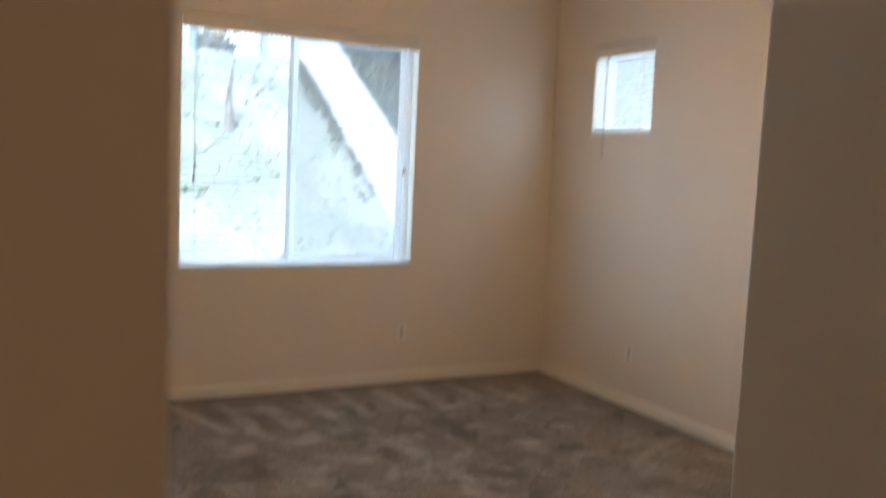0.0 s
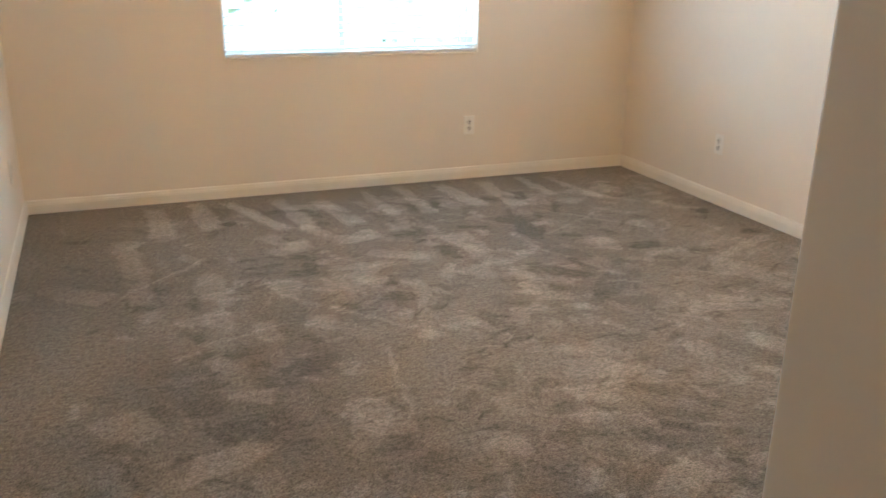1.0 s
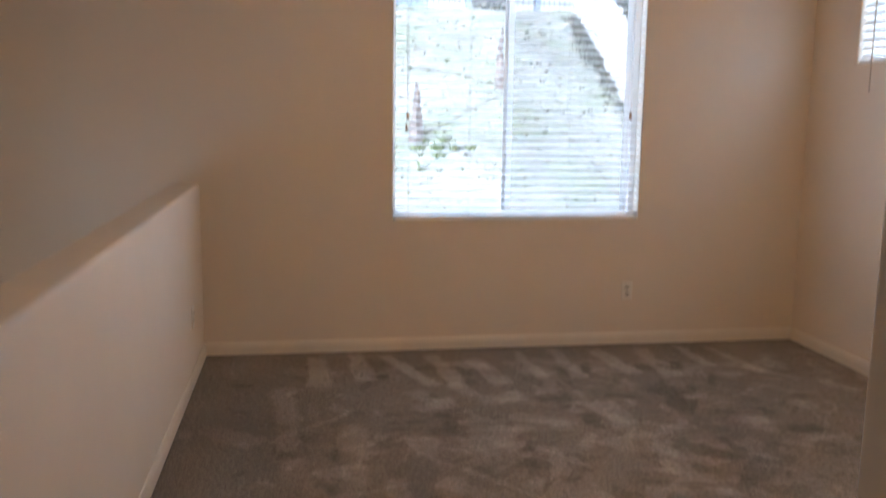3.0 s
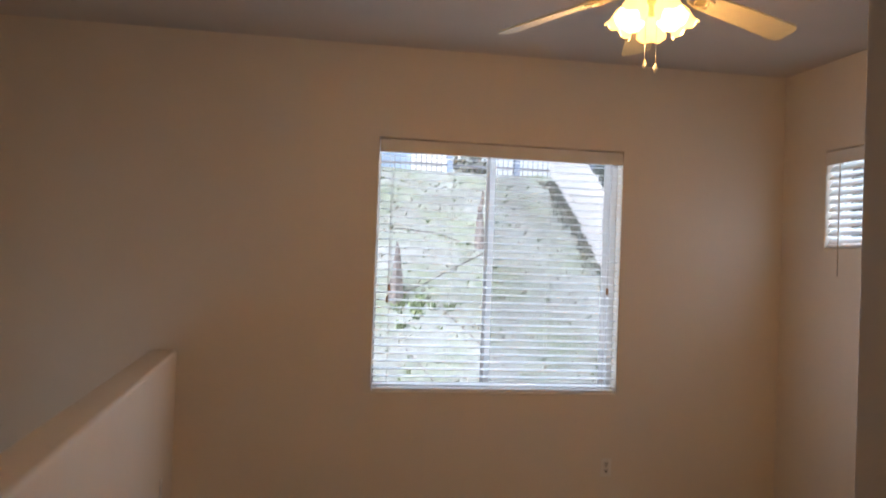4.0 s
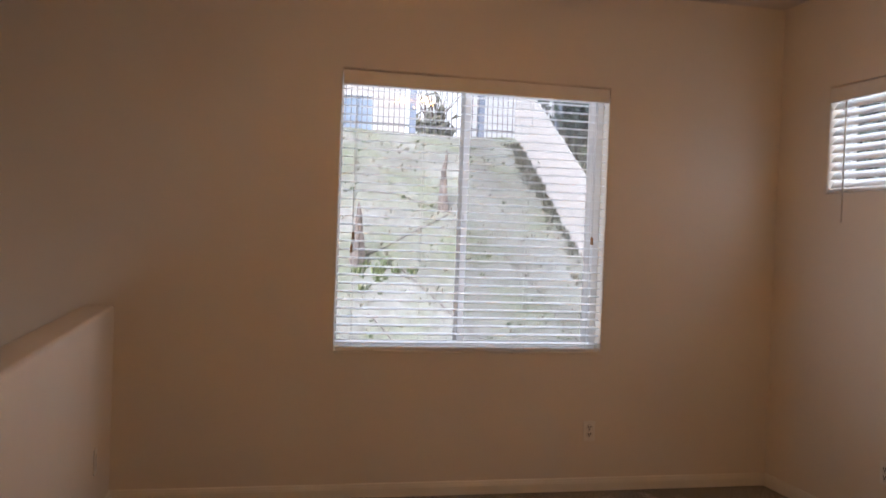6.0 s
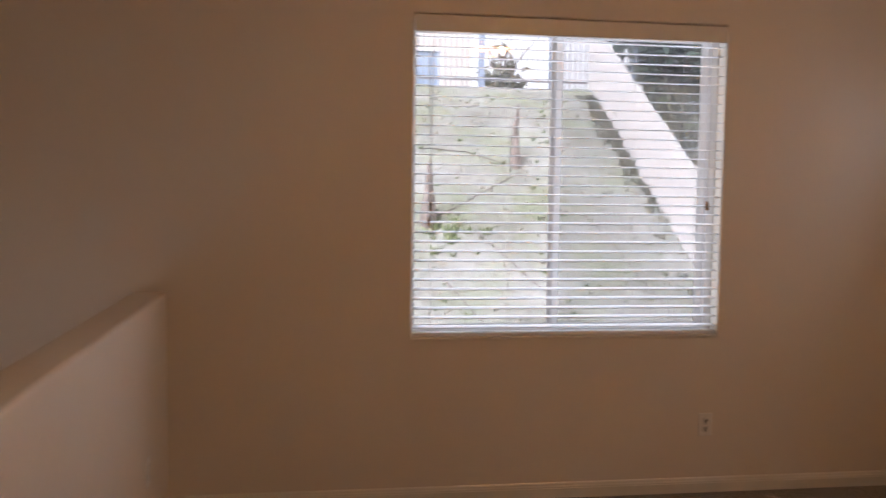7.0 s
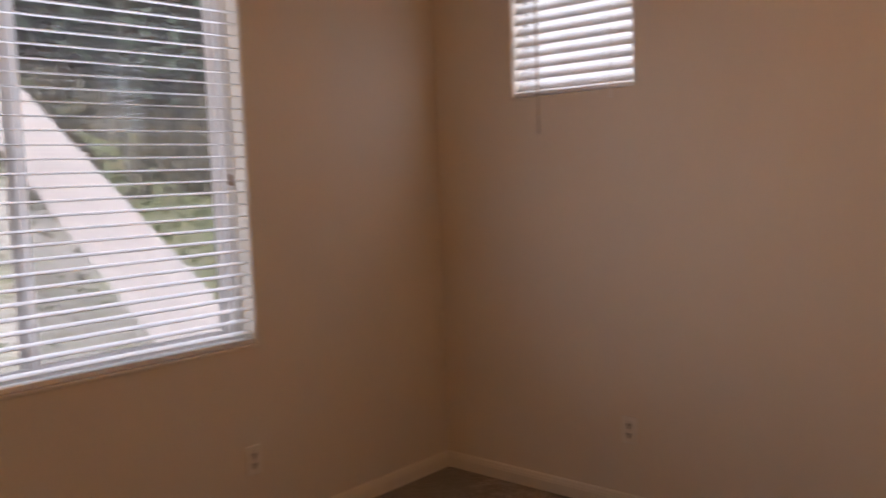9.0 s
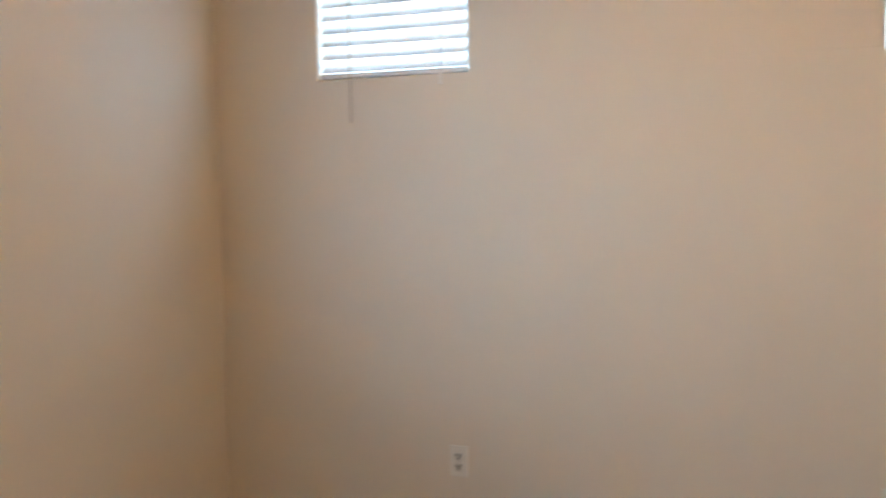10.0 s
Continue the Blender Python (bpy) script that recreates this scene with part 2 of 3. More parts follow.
def lathe(bm, profile, steps=24, m=None, cap=True):
    """A turned shape round z from (radius, z) pairs."""
    m = m or Matrix()
    rings = [[bm.verts.new(m @ Vector((r * math.cos(a), r * math.sin(a), z))) for a in (2 * math.pi * k / steps for k in range(steps))] for r, z in profile]
    for a, b in zip(rings, rings[1:]):
        for k in range(steps):
            bm.faces.new((a[k], a[(k + 1) % steps], b[(k + 1) % steps], b[k]))
    if cap:
        bm.faces.new(rings[0][::-1])
        bm.faces.new(rings[-1])
    return bm


def tube(bm, points, radii, steps=8):
    """A tube along points with a radius at each."""
    rings = []
    for k, p in enumerate(points):
        p = Vector(p)
        way = (Vector(points[min(k + 1, len(points) - 1)]) - Vector(points[max(k - 1, 0)])).normalized()
        side = way.cross(Vector((0.31, 0.17, 0.93))).normalized()
        other = way.cross(side)
        rings.append([bm.verts.new(p + radii[k] * (math.cos(a) * side + math.sin(a) * other)) for a in (2 * math.pi * s / steps for s in range(steps))])
    for a, b in zip(rings, rings[1:]):
        for s in range(steps):
            bm.faces.new((a[s], a[(s + 1) % steps], b[(s + 1) % steps], b[s]))
    bm.faces.new(rings[0][::-1])
    bm.faces.new(rings[-1])
    return bm


def mesh_of(name, bm, mat, smooth=False):
    bmesh.ops.recalc_face_normals(bm, faces=bm.faces)
    me = bpy.data.meshes.new(name)
    bm.to_mesh(me)
    bm.free()
    me.materials.append(mat)
    if smooth:
        me.shade_smooth()
        me.set_sharp_from_angle(angle=radians(38))
    return me


def part(name, bm, mat, parent, label="", smooth=False):
    ob = new(name, mesh_of(name, bm, mat, smooth))
    ob.parent = parent
    if label:
        ob["label"] = label
    return ob


def piece(name, me, parent, m, label=""):
    ob = new(name, me)
    ob.parent, ob.matrix_basis = parent, m
    if label:
        ob["label"] = label
    return ob


def structure(name, bm, mat, label, category, smooth=False):
    return tagged(new(name, mesh_of(name, bm, mat, smooth)), label, category, kind="structure")


def thing(name, m, label, category, group=""):
    ob = new(name)
    ob.empty_display_size, ob.matrix_basis = 0.1, m
    return tagged(ob, label, category, group)


def holed_wall(along, lo, hi, z0, z1, near, far, holes):
    """A thick wall along x or y with rectangular openings (lo, hi, z0, z1), in one mesh."""
    bm = bmesh.new()
    us = sorted({lo, hi, *[h[0] for h in holes], *[h[1] for h in holes]})
    zs = sorted({z0, z1, *[h[2] for h in holes], *[h[3] for h in holes]})
    open_cell = lambda i, j: not (0 <= i < len(us) - 1 and 0 <= j < len(zs) - 1) or any(
        h[0] < (us[i] + us[i + 1]) / 2 < h[1] and h[2] < (zs[j] + zs[j + 1]) / 2 < h[3] for h in holes)
    cache = {}

    def vert(i, j, side):
        key = (i, j, side)
        if key not in cache:
            w = (near, far)[side]
            cache[key] = bm.verts.new((us[i], w, zs[j]) if along == "x" else (w, us[i], zs[j]))
        return cache[key]

    for i in range(len(us) - 1):
        for j in range(len(zs) - 1):
            if open_cell(i, j):
                continue
            for s in (0, 1):
                bm.faces.new([vert(a, b, s) for a, b in ((i, j), (i + 1, j), (i + 1, j + 1), (i, j + 1))])
            for (a, b), (c, d), (ni, nj) in (((i, j), (i + 1, j), (i, j - 1)), ((i, j + 1), (i + 1, j + 1), (i, j + 1)),
                                             ((i, j), (i, j + 1), (i - 1, j)), ((i + 1, j), (i + 1, j + 1), (i + 1, j))):
                if open_cell(ni, nj):
                    bm.faces.new([vert(a, b, 0), vert(c, d, 0), vert(c, d, 1), vert(a, b, 1)])
    return bm


def soften(bm, test, width, segments=4):
    edges = [e for e in bm.edges if test((e.verts[0].co + e.verts[1].co) / 2, (e.verts[1].co - e.verts[0].co).normalized())]
    bmesh.ops.bevel(bm, geom=edges, offset=width, segments=segments, profile=0.5, affect="EDGES")
    return bm


# ---- the room's shell ----
def smooth_noise(x, y, scale, seed):
    """Even noise from -1 to 1 over arrays of places."""
    rng = np.random.default_rng(seed)
    table = rng.uniform(-1, 1, (128, 128))
    u, v = x * scale + 37.3, y * scale + 61.7
    i, j = np.floor(u).astype(int), np.floor(v).astype(int)
    fu, fv = u - i, v - j
    fu, fv = fu * fu * (3 - 2 * fu), fv * fv * (3 - 2 * fv)
    at = lambda a, b: table[a % 128, b % 128]
    return (at(i, j) * (1 - fu) + at(i + 1, j) * fu) * (1 - fv) + (at(i, j + 1) * (1 - fu) + at(i + 1, j + 1) * fu) * fv


def brushed_pile(x, y):
    """The lean of the pile: vacuum strokes from the back wall, foot marks, smears and thin drag lines."""
    rng = np.random.default_rng(12)
    wx = x + 0.015 * smooth_noise(x, y, 5, 1) + 0.014 * smooth_noise(x, y, 16, 2) + 0.009 * smooth_noise(x, y, 40, 21)
    wy = y + 0.015 * smooth_noise(x, y, 5, 3) + 0.014 * smooth_noise(x, y, 16, 4) + 0.009 * smooth_noise(x, y, 40, 22)
    lean = 0.15 + 0.10 * smooth_noise(x, y, 1.1, 5) + 0.07 * smooth_noise(x, y, 3.0, 6)
    step = lambda v, lo, hi: np.clip((v - lo) / (hi - lo), 0, 1)

    def stroke(cx, cy, turn, length, width, gain, edge=0.02, fade=0.7):
        c, s = math.cos(turn), math.sin(turn)
        near = (abs(x - cx) < length + 0.15) & (abs(y - cy) < length + 0.15)
        a, b = (wx[near] - cx) * c + (wy[near] - cy) * s, -(wx[near] - cx) * s + (wy[near] - cy) * c
        u = a / length + 0.5
        half = width * (0.75 + 0.25 * np.clip(u, 0, 1))
        mark = step(half - abs(b), -edge / 2, edge / 2) * step(u, 0.0, 0.10) * step(1 - u, 0.0, 0.10) * (1 - fade * (1 - np.clip(u, 0, 1)))
        lean[near] += gain * mark * (1 - 0.6 * np.clip(lean[near], 0, 1) * (gain > 0))

    # overlapping smears, denser in the open middle of the floor, and many short foot scuffs over them
    for count, length, width, gain, dark in ((420, (0.14, 0.38), (0.03, 0.085), (0.09, 0.25), 0.3), (1500, (0.05, 0.17), (0.012, 0.042), (0.07, 0.22), 0.42)):
        for _ in range(count):
            cx, cy = rng.uniform(HALF_X, 0), rng.uniform(-5.4, -0.35)
            thick = 0.4 + 0.6 * math.exp(-((cx + 1.5) / 1.2) ** 2)
            if rng.random() > thick or cx < HALF_X + 0.42 and cy > -2.6 and rng.random() < 0.8:
                continue
            up = rng.random() > dark
            stroke(cx, cy, rng.choice([0.5, 2.2, 1.5, -0.4]) + rng.normal(0, 0.35), rng.uniform(*length), rng.uniform(*width), rng.uniform(*gain) * (1 if up else -0.8), 0.010, rng.uniform(0.1, 0.7))
    # wedges left by a vacuum head pulled away from the back wall
    px = HALF_X + 0.65
    while px < -0.5:
        stroke(px, -0.40 + rng.normal(0, 0.04), -1.45 + rng.normal(0, 0.10), rng.uniform(0.5, 0.72), rng.uniform(0.035, 0.07), rng.uniform(0.26, 0.40), 0.015, 0.25)
        px += rng.uniform(0.20, 0.30)
    # long vacuum tracks beside the half wall
    for k in range(4):
        stroke(HALF_X + 0.5 + 0.13 * k, -1.25 - 0.3 * k, 1.57 + rng.normal(0, 0.05), 1.3, 0.06, 0.12 if k % 2 else 0.2, 0.03, 0.4)
    # thin drag lines and creases
    for _ in range(30):
        stroke(rng.uniform(HALF_X + 0.5, -0.2), rng.uniform(-4.2, -0.7), rng.choice([-0.7, -0.55, 0.4, 1.2]) + rng.normal(0, 0.15), rng.uniform(0.25, 0.8), rng.uniform(0.006, 0.011), 0.22, 0.012, 0.3)
    for _ in range(130):
        stroke(rng.uniform(HALF_X + 0.3, -0.1), rng.uniform(-4.6, -1.0), rng.choice([0.1, -0.3, 0.5]) + rng.normal(0, 0.3), rng.uniform(0.05, 0.16), rng.uniform(0.005, 0.009), -0.3, 0.010, 0.2)
    return np.clip(lean, -0.04, 0.85)


def carpet_floor():
    """A carpet slab with a finely divided top that carries the lean of its pile."""
    x0, x1, y0, y1 = HALF_X - HALF_T + 0.01, 0.05, HALL_Y, 0.05
    gx, gy = np.linspace(x0, x1, 400), np.concatenate([np.linspace(y0, -5.6, 30)[:-1], np.linspace(-5.6, y1, 580)])
    xx, yy = np.meshgrid(gx, gy)
    nx, ny = len(gx), len(gy)
    top = np.stack([xx.ravel(), yy.ravel(), np.zeros(nx * ny)], 1)
    i = (np.arange(ny - 1)[:, None] * nx + np.arange(nx - 1)).ravel()
    faces = np.stack([i, i + 1, i + nx + 1, i + nx], 1).tolist()
    base = nx * ny
    low = [(x0, y0, -0.2), (x1, y0, -0.2), (x1, y1, -0.2), (x0, y1, -0.2)]
    rim = [list(range(nx)), [k * nx + nx - 1 for k in range(ny)], [(ny - 1) * nx + nx - 1 - k for k in range(nx)], [(ny - 1 - k) * nx for k in range(ny)]]
    for k, edge in enumerate(rim):
        faces.append([base + k, base + (k + 1) % 4, *edge[::-1]])
    faces.append([base + 3, base + 2, base + 1, base])
    me = bpy.data.meshes.new("floor")
    me.from_pydata(top.tolist() + low, [], faces)
    lean = me.attributes.new("pile_lean", "FLOAT", "POINT")
    lean.data.foreach_set("value", np.concatenate([brushed_pile(xx, yy).ravel(), np.full(4, 0.2)]).astype(np.float32))
    me.materials.append(CARPET)
    return tagged(new("floor", me), "grey-beige cut-pile carpet with vacuum and foot marks", "carpet", kind="structure")


carpet_floor()

bm = holed_wall("x", STAIR_X - 0.15, WALL_T, STAIR_Z - 0.2, CEIL + 0.05, 0.0, WALL_T, [W1])
soften(bm, lambda c, w: abs(c.y) < 1e-4 and W1[0] - 0.01 < c.x < W1[1] + 0.01 and W1[2] - 0.01 < c.z < W1[3] + 0.01, 0.012)
structure("wall_back", bm, PAINT, "cream painted plaster wall with one large window", "wall", True)

bm = holed_wall("y", HALL_Y, 0.0, -0.2, CEIL + 0.05, 0.0, WALL_T, [W2, W3])
soften(bm, lambda c, w: abs(c.x) < 1e-4 and c.z > 1.5 and c.z < 2.4 and -2.9 < c.y < -0.4, 0.012)
structure("wall_right", bm, PAINT, "cream painted plaster wall with two small high windows", "wall", True)

bm = bmesh.new()
box(bm, HALF_X - HALF_T, HALF_X, STUB_Y1, 0.0, STAIR_Z - 0.2, HALF_TOP)
soften(bm, lambda c, w: c.z > HALF_TOP - 0.01 and abs(w.y) > 0.9, 0.02)
structure("half_wall", bm, PAINT, "low cream plaster wall with a rounded top beside the stairwell", "half wall", True)

bm = bmesh.new()
box(bm, STAIR_X, STUB_X, STUB_Y0, STUB_Y1, STAIR_Z - 0.2, CEIL + 0.05)
soften(bm, lambda c, w: abs(w.z) > 0.9 and c.x > STUB_X - 0.01, 0.012)
structure("wall_stub", bm, PAINT, "cream plaster wall end with rounded corners at the head of the stairs", "wall", True)
bm = bmesh.new()
box(bm, HALL_R, HALL_R + 0.12, HALL_Y, ROOM_Y, -0.2, CEIL + 0.05)
soften(bm, lambda c, w: abs(w.z) > 0.9 and c.y > ROOM_Y - 0.01, 0.012)
structure("wall_hall_right", bm, PAINT, "cream plaster hall wall with a rounded corner into the room", "wall", True)
bm = bmesh.new()
box(bm, HALL_R + 0.12, 0.0, ROOM_Y - 0.12, ROOM_Y, -0.2, CEIL + 0.05)
structure("wall_front", bm, PAINT, "cream painted plaster wall", "wall")

bm = holed_wall("y", HALL_Y, 0.0, STAIR_Z - 0.2, CEIL + 0.05, STAIR_X, STAIR_X - 0.15, [W4])
structure("wall_stairwell", bm, PAINT, "cream painted plaster wall of the stairwell", "wall")
bm = bmesh.new()
box(bm, STAIR_X - 0.15, WALL_T, HALL_Y - 0.15, HALL_Y, STAIR_Z - 0.2, CEIL + 0.05)
structure("wall_hall", bm, PAINT, "cream painted plaster wall of the hall", "wall")
bm = bmesh.new()
box(bm, STAIR_X, HALF_X - HALF_T + 0.01, HALL_Y, 0.0, STAIR_Z - 0.2, STAIR_Z)
structure("floor_stairwell", bm, CARPET, "grey-beige carpet on the lower landing", "carpet")
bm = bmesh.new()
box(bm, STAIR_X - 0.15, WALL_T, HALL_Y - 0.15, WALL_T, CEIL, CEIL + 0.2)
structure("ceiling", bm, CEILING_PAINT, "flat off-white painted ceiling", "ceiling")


def baseboard(name, start, end, normal):
    """A moulded skirting along a wall's foot; normal points into the room."""
    bm = bmesh.new()
    outline = [(0.0, 0.0), (0.013, 0.0), (0.013, 0.046), (0.0115, 0.049), (0.0115, 0.054), (0.0085, 0.062), (0.0080, 0.067), (0.004, 0.073), (0.0, 0.074)]
    s, e, n = Vector(start), Vector(end), Vector(normal)
    way = (e - s).normalized()
    rings = []
    for p, m in ((s, 1), (e, -1)):
        rings.append([bm.verts.new(p + n * d + way * (d * m) + Vector((0, 0, h))) for d, h in outline])
    for k in range(len(outline) - 1):
        bm.faces.new((rings[0][k], rings[1][k], rings[1][k + 1], rings[0][k + 1]))
    bm.faces.new(rings[0])
    bm.faces.new(rings[1][::-1])
    return structure(name, bm, TRIM, "cream-white moulded wooden baseboard along the wall", "baseboard")


baseboard("baseboard_back", (HALF_X, 0, 0), (0, 0, 0), (0, -1, 0))
baseboard("baseboard_right", (0, 0, 0), (0, ROOM_Y, 0), (-1, 0, 0))
baseboard("baseboard_half_wall", (HALF_X, STUB_Y1, 0), (HALF_X, 0, 0), (1, 0, 0))
baseboard("baseboard_front", (0, ROOM_Y, 0), (HALL_R + 0.02, ROOM_Y, 0), (0, 1, 0))
baseboard("baseboard_hall", (HALL_R, ROOM_Y - 0.02, 0), (HALL_R, HALL_Y, 0), (-1, 0, 0))


# ---- windows: built lying along x, room towards -y ----
def window(name, m, width, height, slider, label):
    w = tagged(new(name), label, "window", kind="structure")
    w.empty_display_size, w.matrix_basis = 0.1, m
    d0, d1 = 0.088, 0.140
    f = 0.036
    bm = bmesh.new()
    g = 0.012 if slider else f
    for b in ((0, g, 0, height), (width - f, width, 0, height), (g, width - f, 0, 0.022), (g, width - f, height - f, height)):
        box(bm, b[0], b[1], d0, d1, b[2], b[3])
    part("window_frame", bm, ALMOND, w)
    middle = width * 0.465 if slider else width / 2
    spans = [(g, middle + 0.024, 0.094), (middle - 0.024, width - f, 0.118)] if slider else [(f, width - f, 0.106)]
    for k, (x0, x1, depth) in enumerate(spans):
        sash = bmesh.new()
        s = 0.034
        e = 0.008 if slider and k == 0 else s
        for b in ((x0, x0 + e, 0.022, height - f), (x1 - s, x1, 0.022, height - f), (x0 + e, x1 - s, 0.022, 0.046), (x0 + e, x1 - s, height - f - s, height - f)):
            box(sash, b[0], b[1], depth, depth + 0.02, b[2], b[3])
        so = part("sash", sash, ALMOND, w)
        pane = bmesh.new()
        box(pane, x0 + e - 0.004, x1 - s + 0.004, depth + 0.008, depth + 0.012, 0.042, height - f - s + 0.004)
        po = part("pane", pane, GLASS, so, "clear window glass")
        po.visible_shadow = False
        if slider and k == 0:
            lock = rounded_box(x1 - 0.026, x1 - 0.008, depth - 0.012, depth, height * 0.47, height * 0.47 + 0.05, 0.003)
            part("latch", lock, ALMOND, so)
        if slider and k == 1:
            mesh = bmesh.new()
            box(mesh, x0 + 0.01, x1 - 0.01, depth + 0.026, depth + 0.0265, 0.03, height - f - 0.01)
            so = part("insect_screen", mesh, SCREEN_MESH, w, "fine grey insect screen")
            so.visible_shadow = False
    return w


bm = rounded_box(W1[0] + 0.001, W1[1] - 0.001, -0.007, 0.086, W1[2] - 0.013, W1[2] + 0.0005, 0.003)
structure("window_stool", bm, TRIM, "thin cream stool board under the large window", "window sill")


def to_right(y1, z):
    """A pose for what is built along x to stand on the right wall."""
    return pose(0, y1, z, 0, 0, -90)


window("window_1", pose(W1[0], 0, W1[2]), W1[1] - W1[0], W1[3] - W1[2], True, "white vinyl sliding window in a plaster recess")
for n, w in (("window_2", W2), ("window_3", W3)):
    window(n, to_right(w[1], w[2]), w[1] - w[0], w[3] - w[2], False, "small high white vinyl window in a plaster recess")

window("window_4", pose(STAIR_X, W4[0], W4[2], 0, 0, 90), W4[1] - W4[0], W4[3] - W4[2], False, "white vinyl window in the stairwell wall")


# ---- blinds ----
def slat_mesh(length):
    bm = bmesh.new()
    prof = [(-0.025, 0.0), (-0.0125, 0.0016), (0.0, 0.0022), (0.0125, 0.0016), (0.025, 0.0), (0.0252, -0.0014), (0.024, -0.0028), (0.0125, -0.0014), (0.0, -0.0008), (-0.0125, -0.0014), (-0.024, -0.0028), (-0.0252, -0.0014)]
    a = [bm.verts.new((0, y, z)) for y, z in prof]
    b = [bm.verts.new((length, y, z)) for y, z in prof]
    for k in range(len(prof)):
        bm.faces.new((a[k], a[(k + 1) % len(prof)], b[(k + 1) % len(prof)], b[k]))
    bm.faces.new(a)
    bm.faces.new(b[::-1])
    return mesh_of("slat", bm, SLAT)


def tassel_bm(top):
    bm = bmesh.new()
    return lathe(bm, [(0.0025, top), (0.006, top - 0.006), (0.0075, top - 0.018), (0.0055, top - 0.024), (0.009, top - 0.04), (0.003, top - 0.043)], 10)


def blind(m, width, height, tilt, ladders, label, group, cords, wand, pitch=0.0445):
    """A two-inch slat blind inside its recess, from the sill up; room towards -y."""
    b = thing("window_blind", m, label, "window blind", group)
    gap, deep = 0.004, 0.031
    part("valance", rounded_box(gap, width - gap, -0.004, 0.008, height - 0.082, height - 0.006, 0.0025), VALANCE, b, "cream valance board")
    part("headrail", rounded_box(gap + 0.004, width - gap - 0.004, 0.012, 0.066, height - 0.055, height - 0.003, 0.002), VINYL, b)
    part("bottom_rail", rounded_box(gap + 0.003, width - gap - 0.003, deep - 0.025, deep + 0.025, 0.002, 0.020, 0.004), SLAT, b)
    me = slat_mesh(width - 2 * gap - 0.006)
    top, low = height - 0.10, 0.045
    count = int((top - low) / pitch) + 1
    for k in range(count):
        piece("slat", me, b, pose(gap + 0.003, deep, low + k * (top - low) / (count - 1), tilt + random.uniform(-0.7, 0.7), random.uniform(-0.06, 0.06), 0))
    for x in ladders:
        for y in (deep - 0.0262, deep + 0.0262):
            part("ladder_cord", tube(bmesh.new(), [(x, y, 0.01), (x, y, height - 0.04)], [0.0009] * 2, 5), CORD, b)
    for x, drop, sway in cords:
        c = part("lift_cord", tube(bmesh.new(), [(x, -0.002, height - 0.06), (x + sway * 0.5, 0.006, height * 0.8), (x + sway, 0.004, drop + 0.002)], [0.0011] * 3, 5), CORD, b)
        t = part("tassel", tassel_bm(drop), TASSEL if width > 1 else PLASTIC, c, "small turned wooden tassel" if width > 1 else "small pale plastic tassel", True)
        t.location = (x + sway, 0.004, 0)
    if wand:
        x, drop = wand
        part("tilt_wand", tube(bmesh.new(), [(x, 0.002, height - 0.07), (x + 0.002, 0.0, height * 0.6), (x + 0.004, -0.002, drop + 0.01), (x + 0.004, -0.002, drop)], [0.0042, 0.0042, 0.0042, 0.0055], 6), WAND, b)
    return b


blind(pose(W1[0], 0, W1[2]), W1[1] - W1[0], W1[3] - W1[2], 5, (0.09, 0.45, 1.05, 1.41),
      "white faux-wood slat blind, lowered with its slats open", "window blinds", [(0.062, 0.63, 0.02), (0.085, 0.56, -0.01), (1.432, 0.645, -0.004), (1.420, 0.648, 0.004)], None)
for w in (W2, W3):
    blind(to_right(w[1], w[2]), w[1] - w[0], w[3] - w[2], 52, (0.125, 0.45),
          "small white slat blind, lowered with its slats nearly closed", "window blinds", [(0.475, 0.006, 0.004), (0.487, 0.004, -0.003)], (0.128, -0.16))


# ---- wall plates ----
def wall_plate(m, style, label, wide=0.0027):
    """A plate in the xz plane, its face towards -y."""
    o = thing("cable_plate" if style == "coax" else "wall_outlet", m, label, "wall plate" if style == "coax" else "outlet", "wall plates")
    part("plate", rounded_box(-0.035, 0.035, -0.006, 0.0, -0.057, 0.057, 0.0035, 3), PLASTIC, o)
    if style == "coax":
        bm = lathe(bmesh.new(), [(0.0085, 0.0), (0.0085, 0.004), (0.0048, 0.004), (0.0048, 0.024), (0.0035, 0.024)], 6, pose(0, -0.006, 0, 90))
        part("connector", bm, DARK_GAP, o, "threaded metal cable connector")
        spots = (0.042, -0.042)
    else:
        spots = (0.0,)
        for z in (0.0195, -0.0195):
            face = lathe(bmesh.new(), [(0.0172, 0.0), (0.0172, 0.0015), (0.016, 0.0022)], 20, pose(0, -0.006, z, 90))
            f = part("receptacle", face, PLASTIC, o)
            part("gap", lathe(bmesh.new(), [(0.0192, 0.0), (0.0192, 0.0006)], 20, pose(0, -0.006, z, 90)), SOCKET_SEAM, f)
            for dx, h in ((-0.0066, 0.0105), (0.0066, 0.009)):
                bm = bmesh.new()
                box(bm, dx - wide, dx + wide, -0.0086, -0.0080, z + 0.004 - h / 2, z + 0.004 + h / 2)
                part("slot", bm, SOCKET_DARK, f)
            part("ground_hole", lathe(bmesh.new(), [(wide * 1.5, 0.0), (wide * 1.5, 0.0006)], 10, pose(0, -0.0081, z - 0.0075, 90)), SOCKET_DARK, f)
    for z in spots:
        part("screw", lathe(bmesh.new(), [(0.0032, 0.0), (0.0028, 0.0012)], 10, pose(0, -0.006, z, 90)), STEEL, o)
    return o


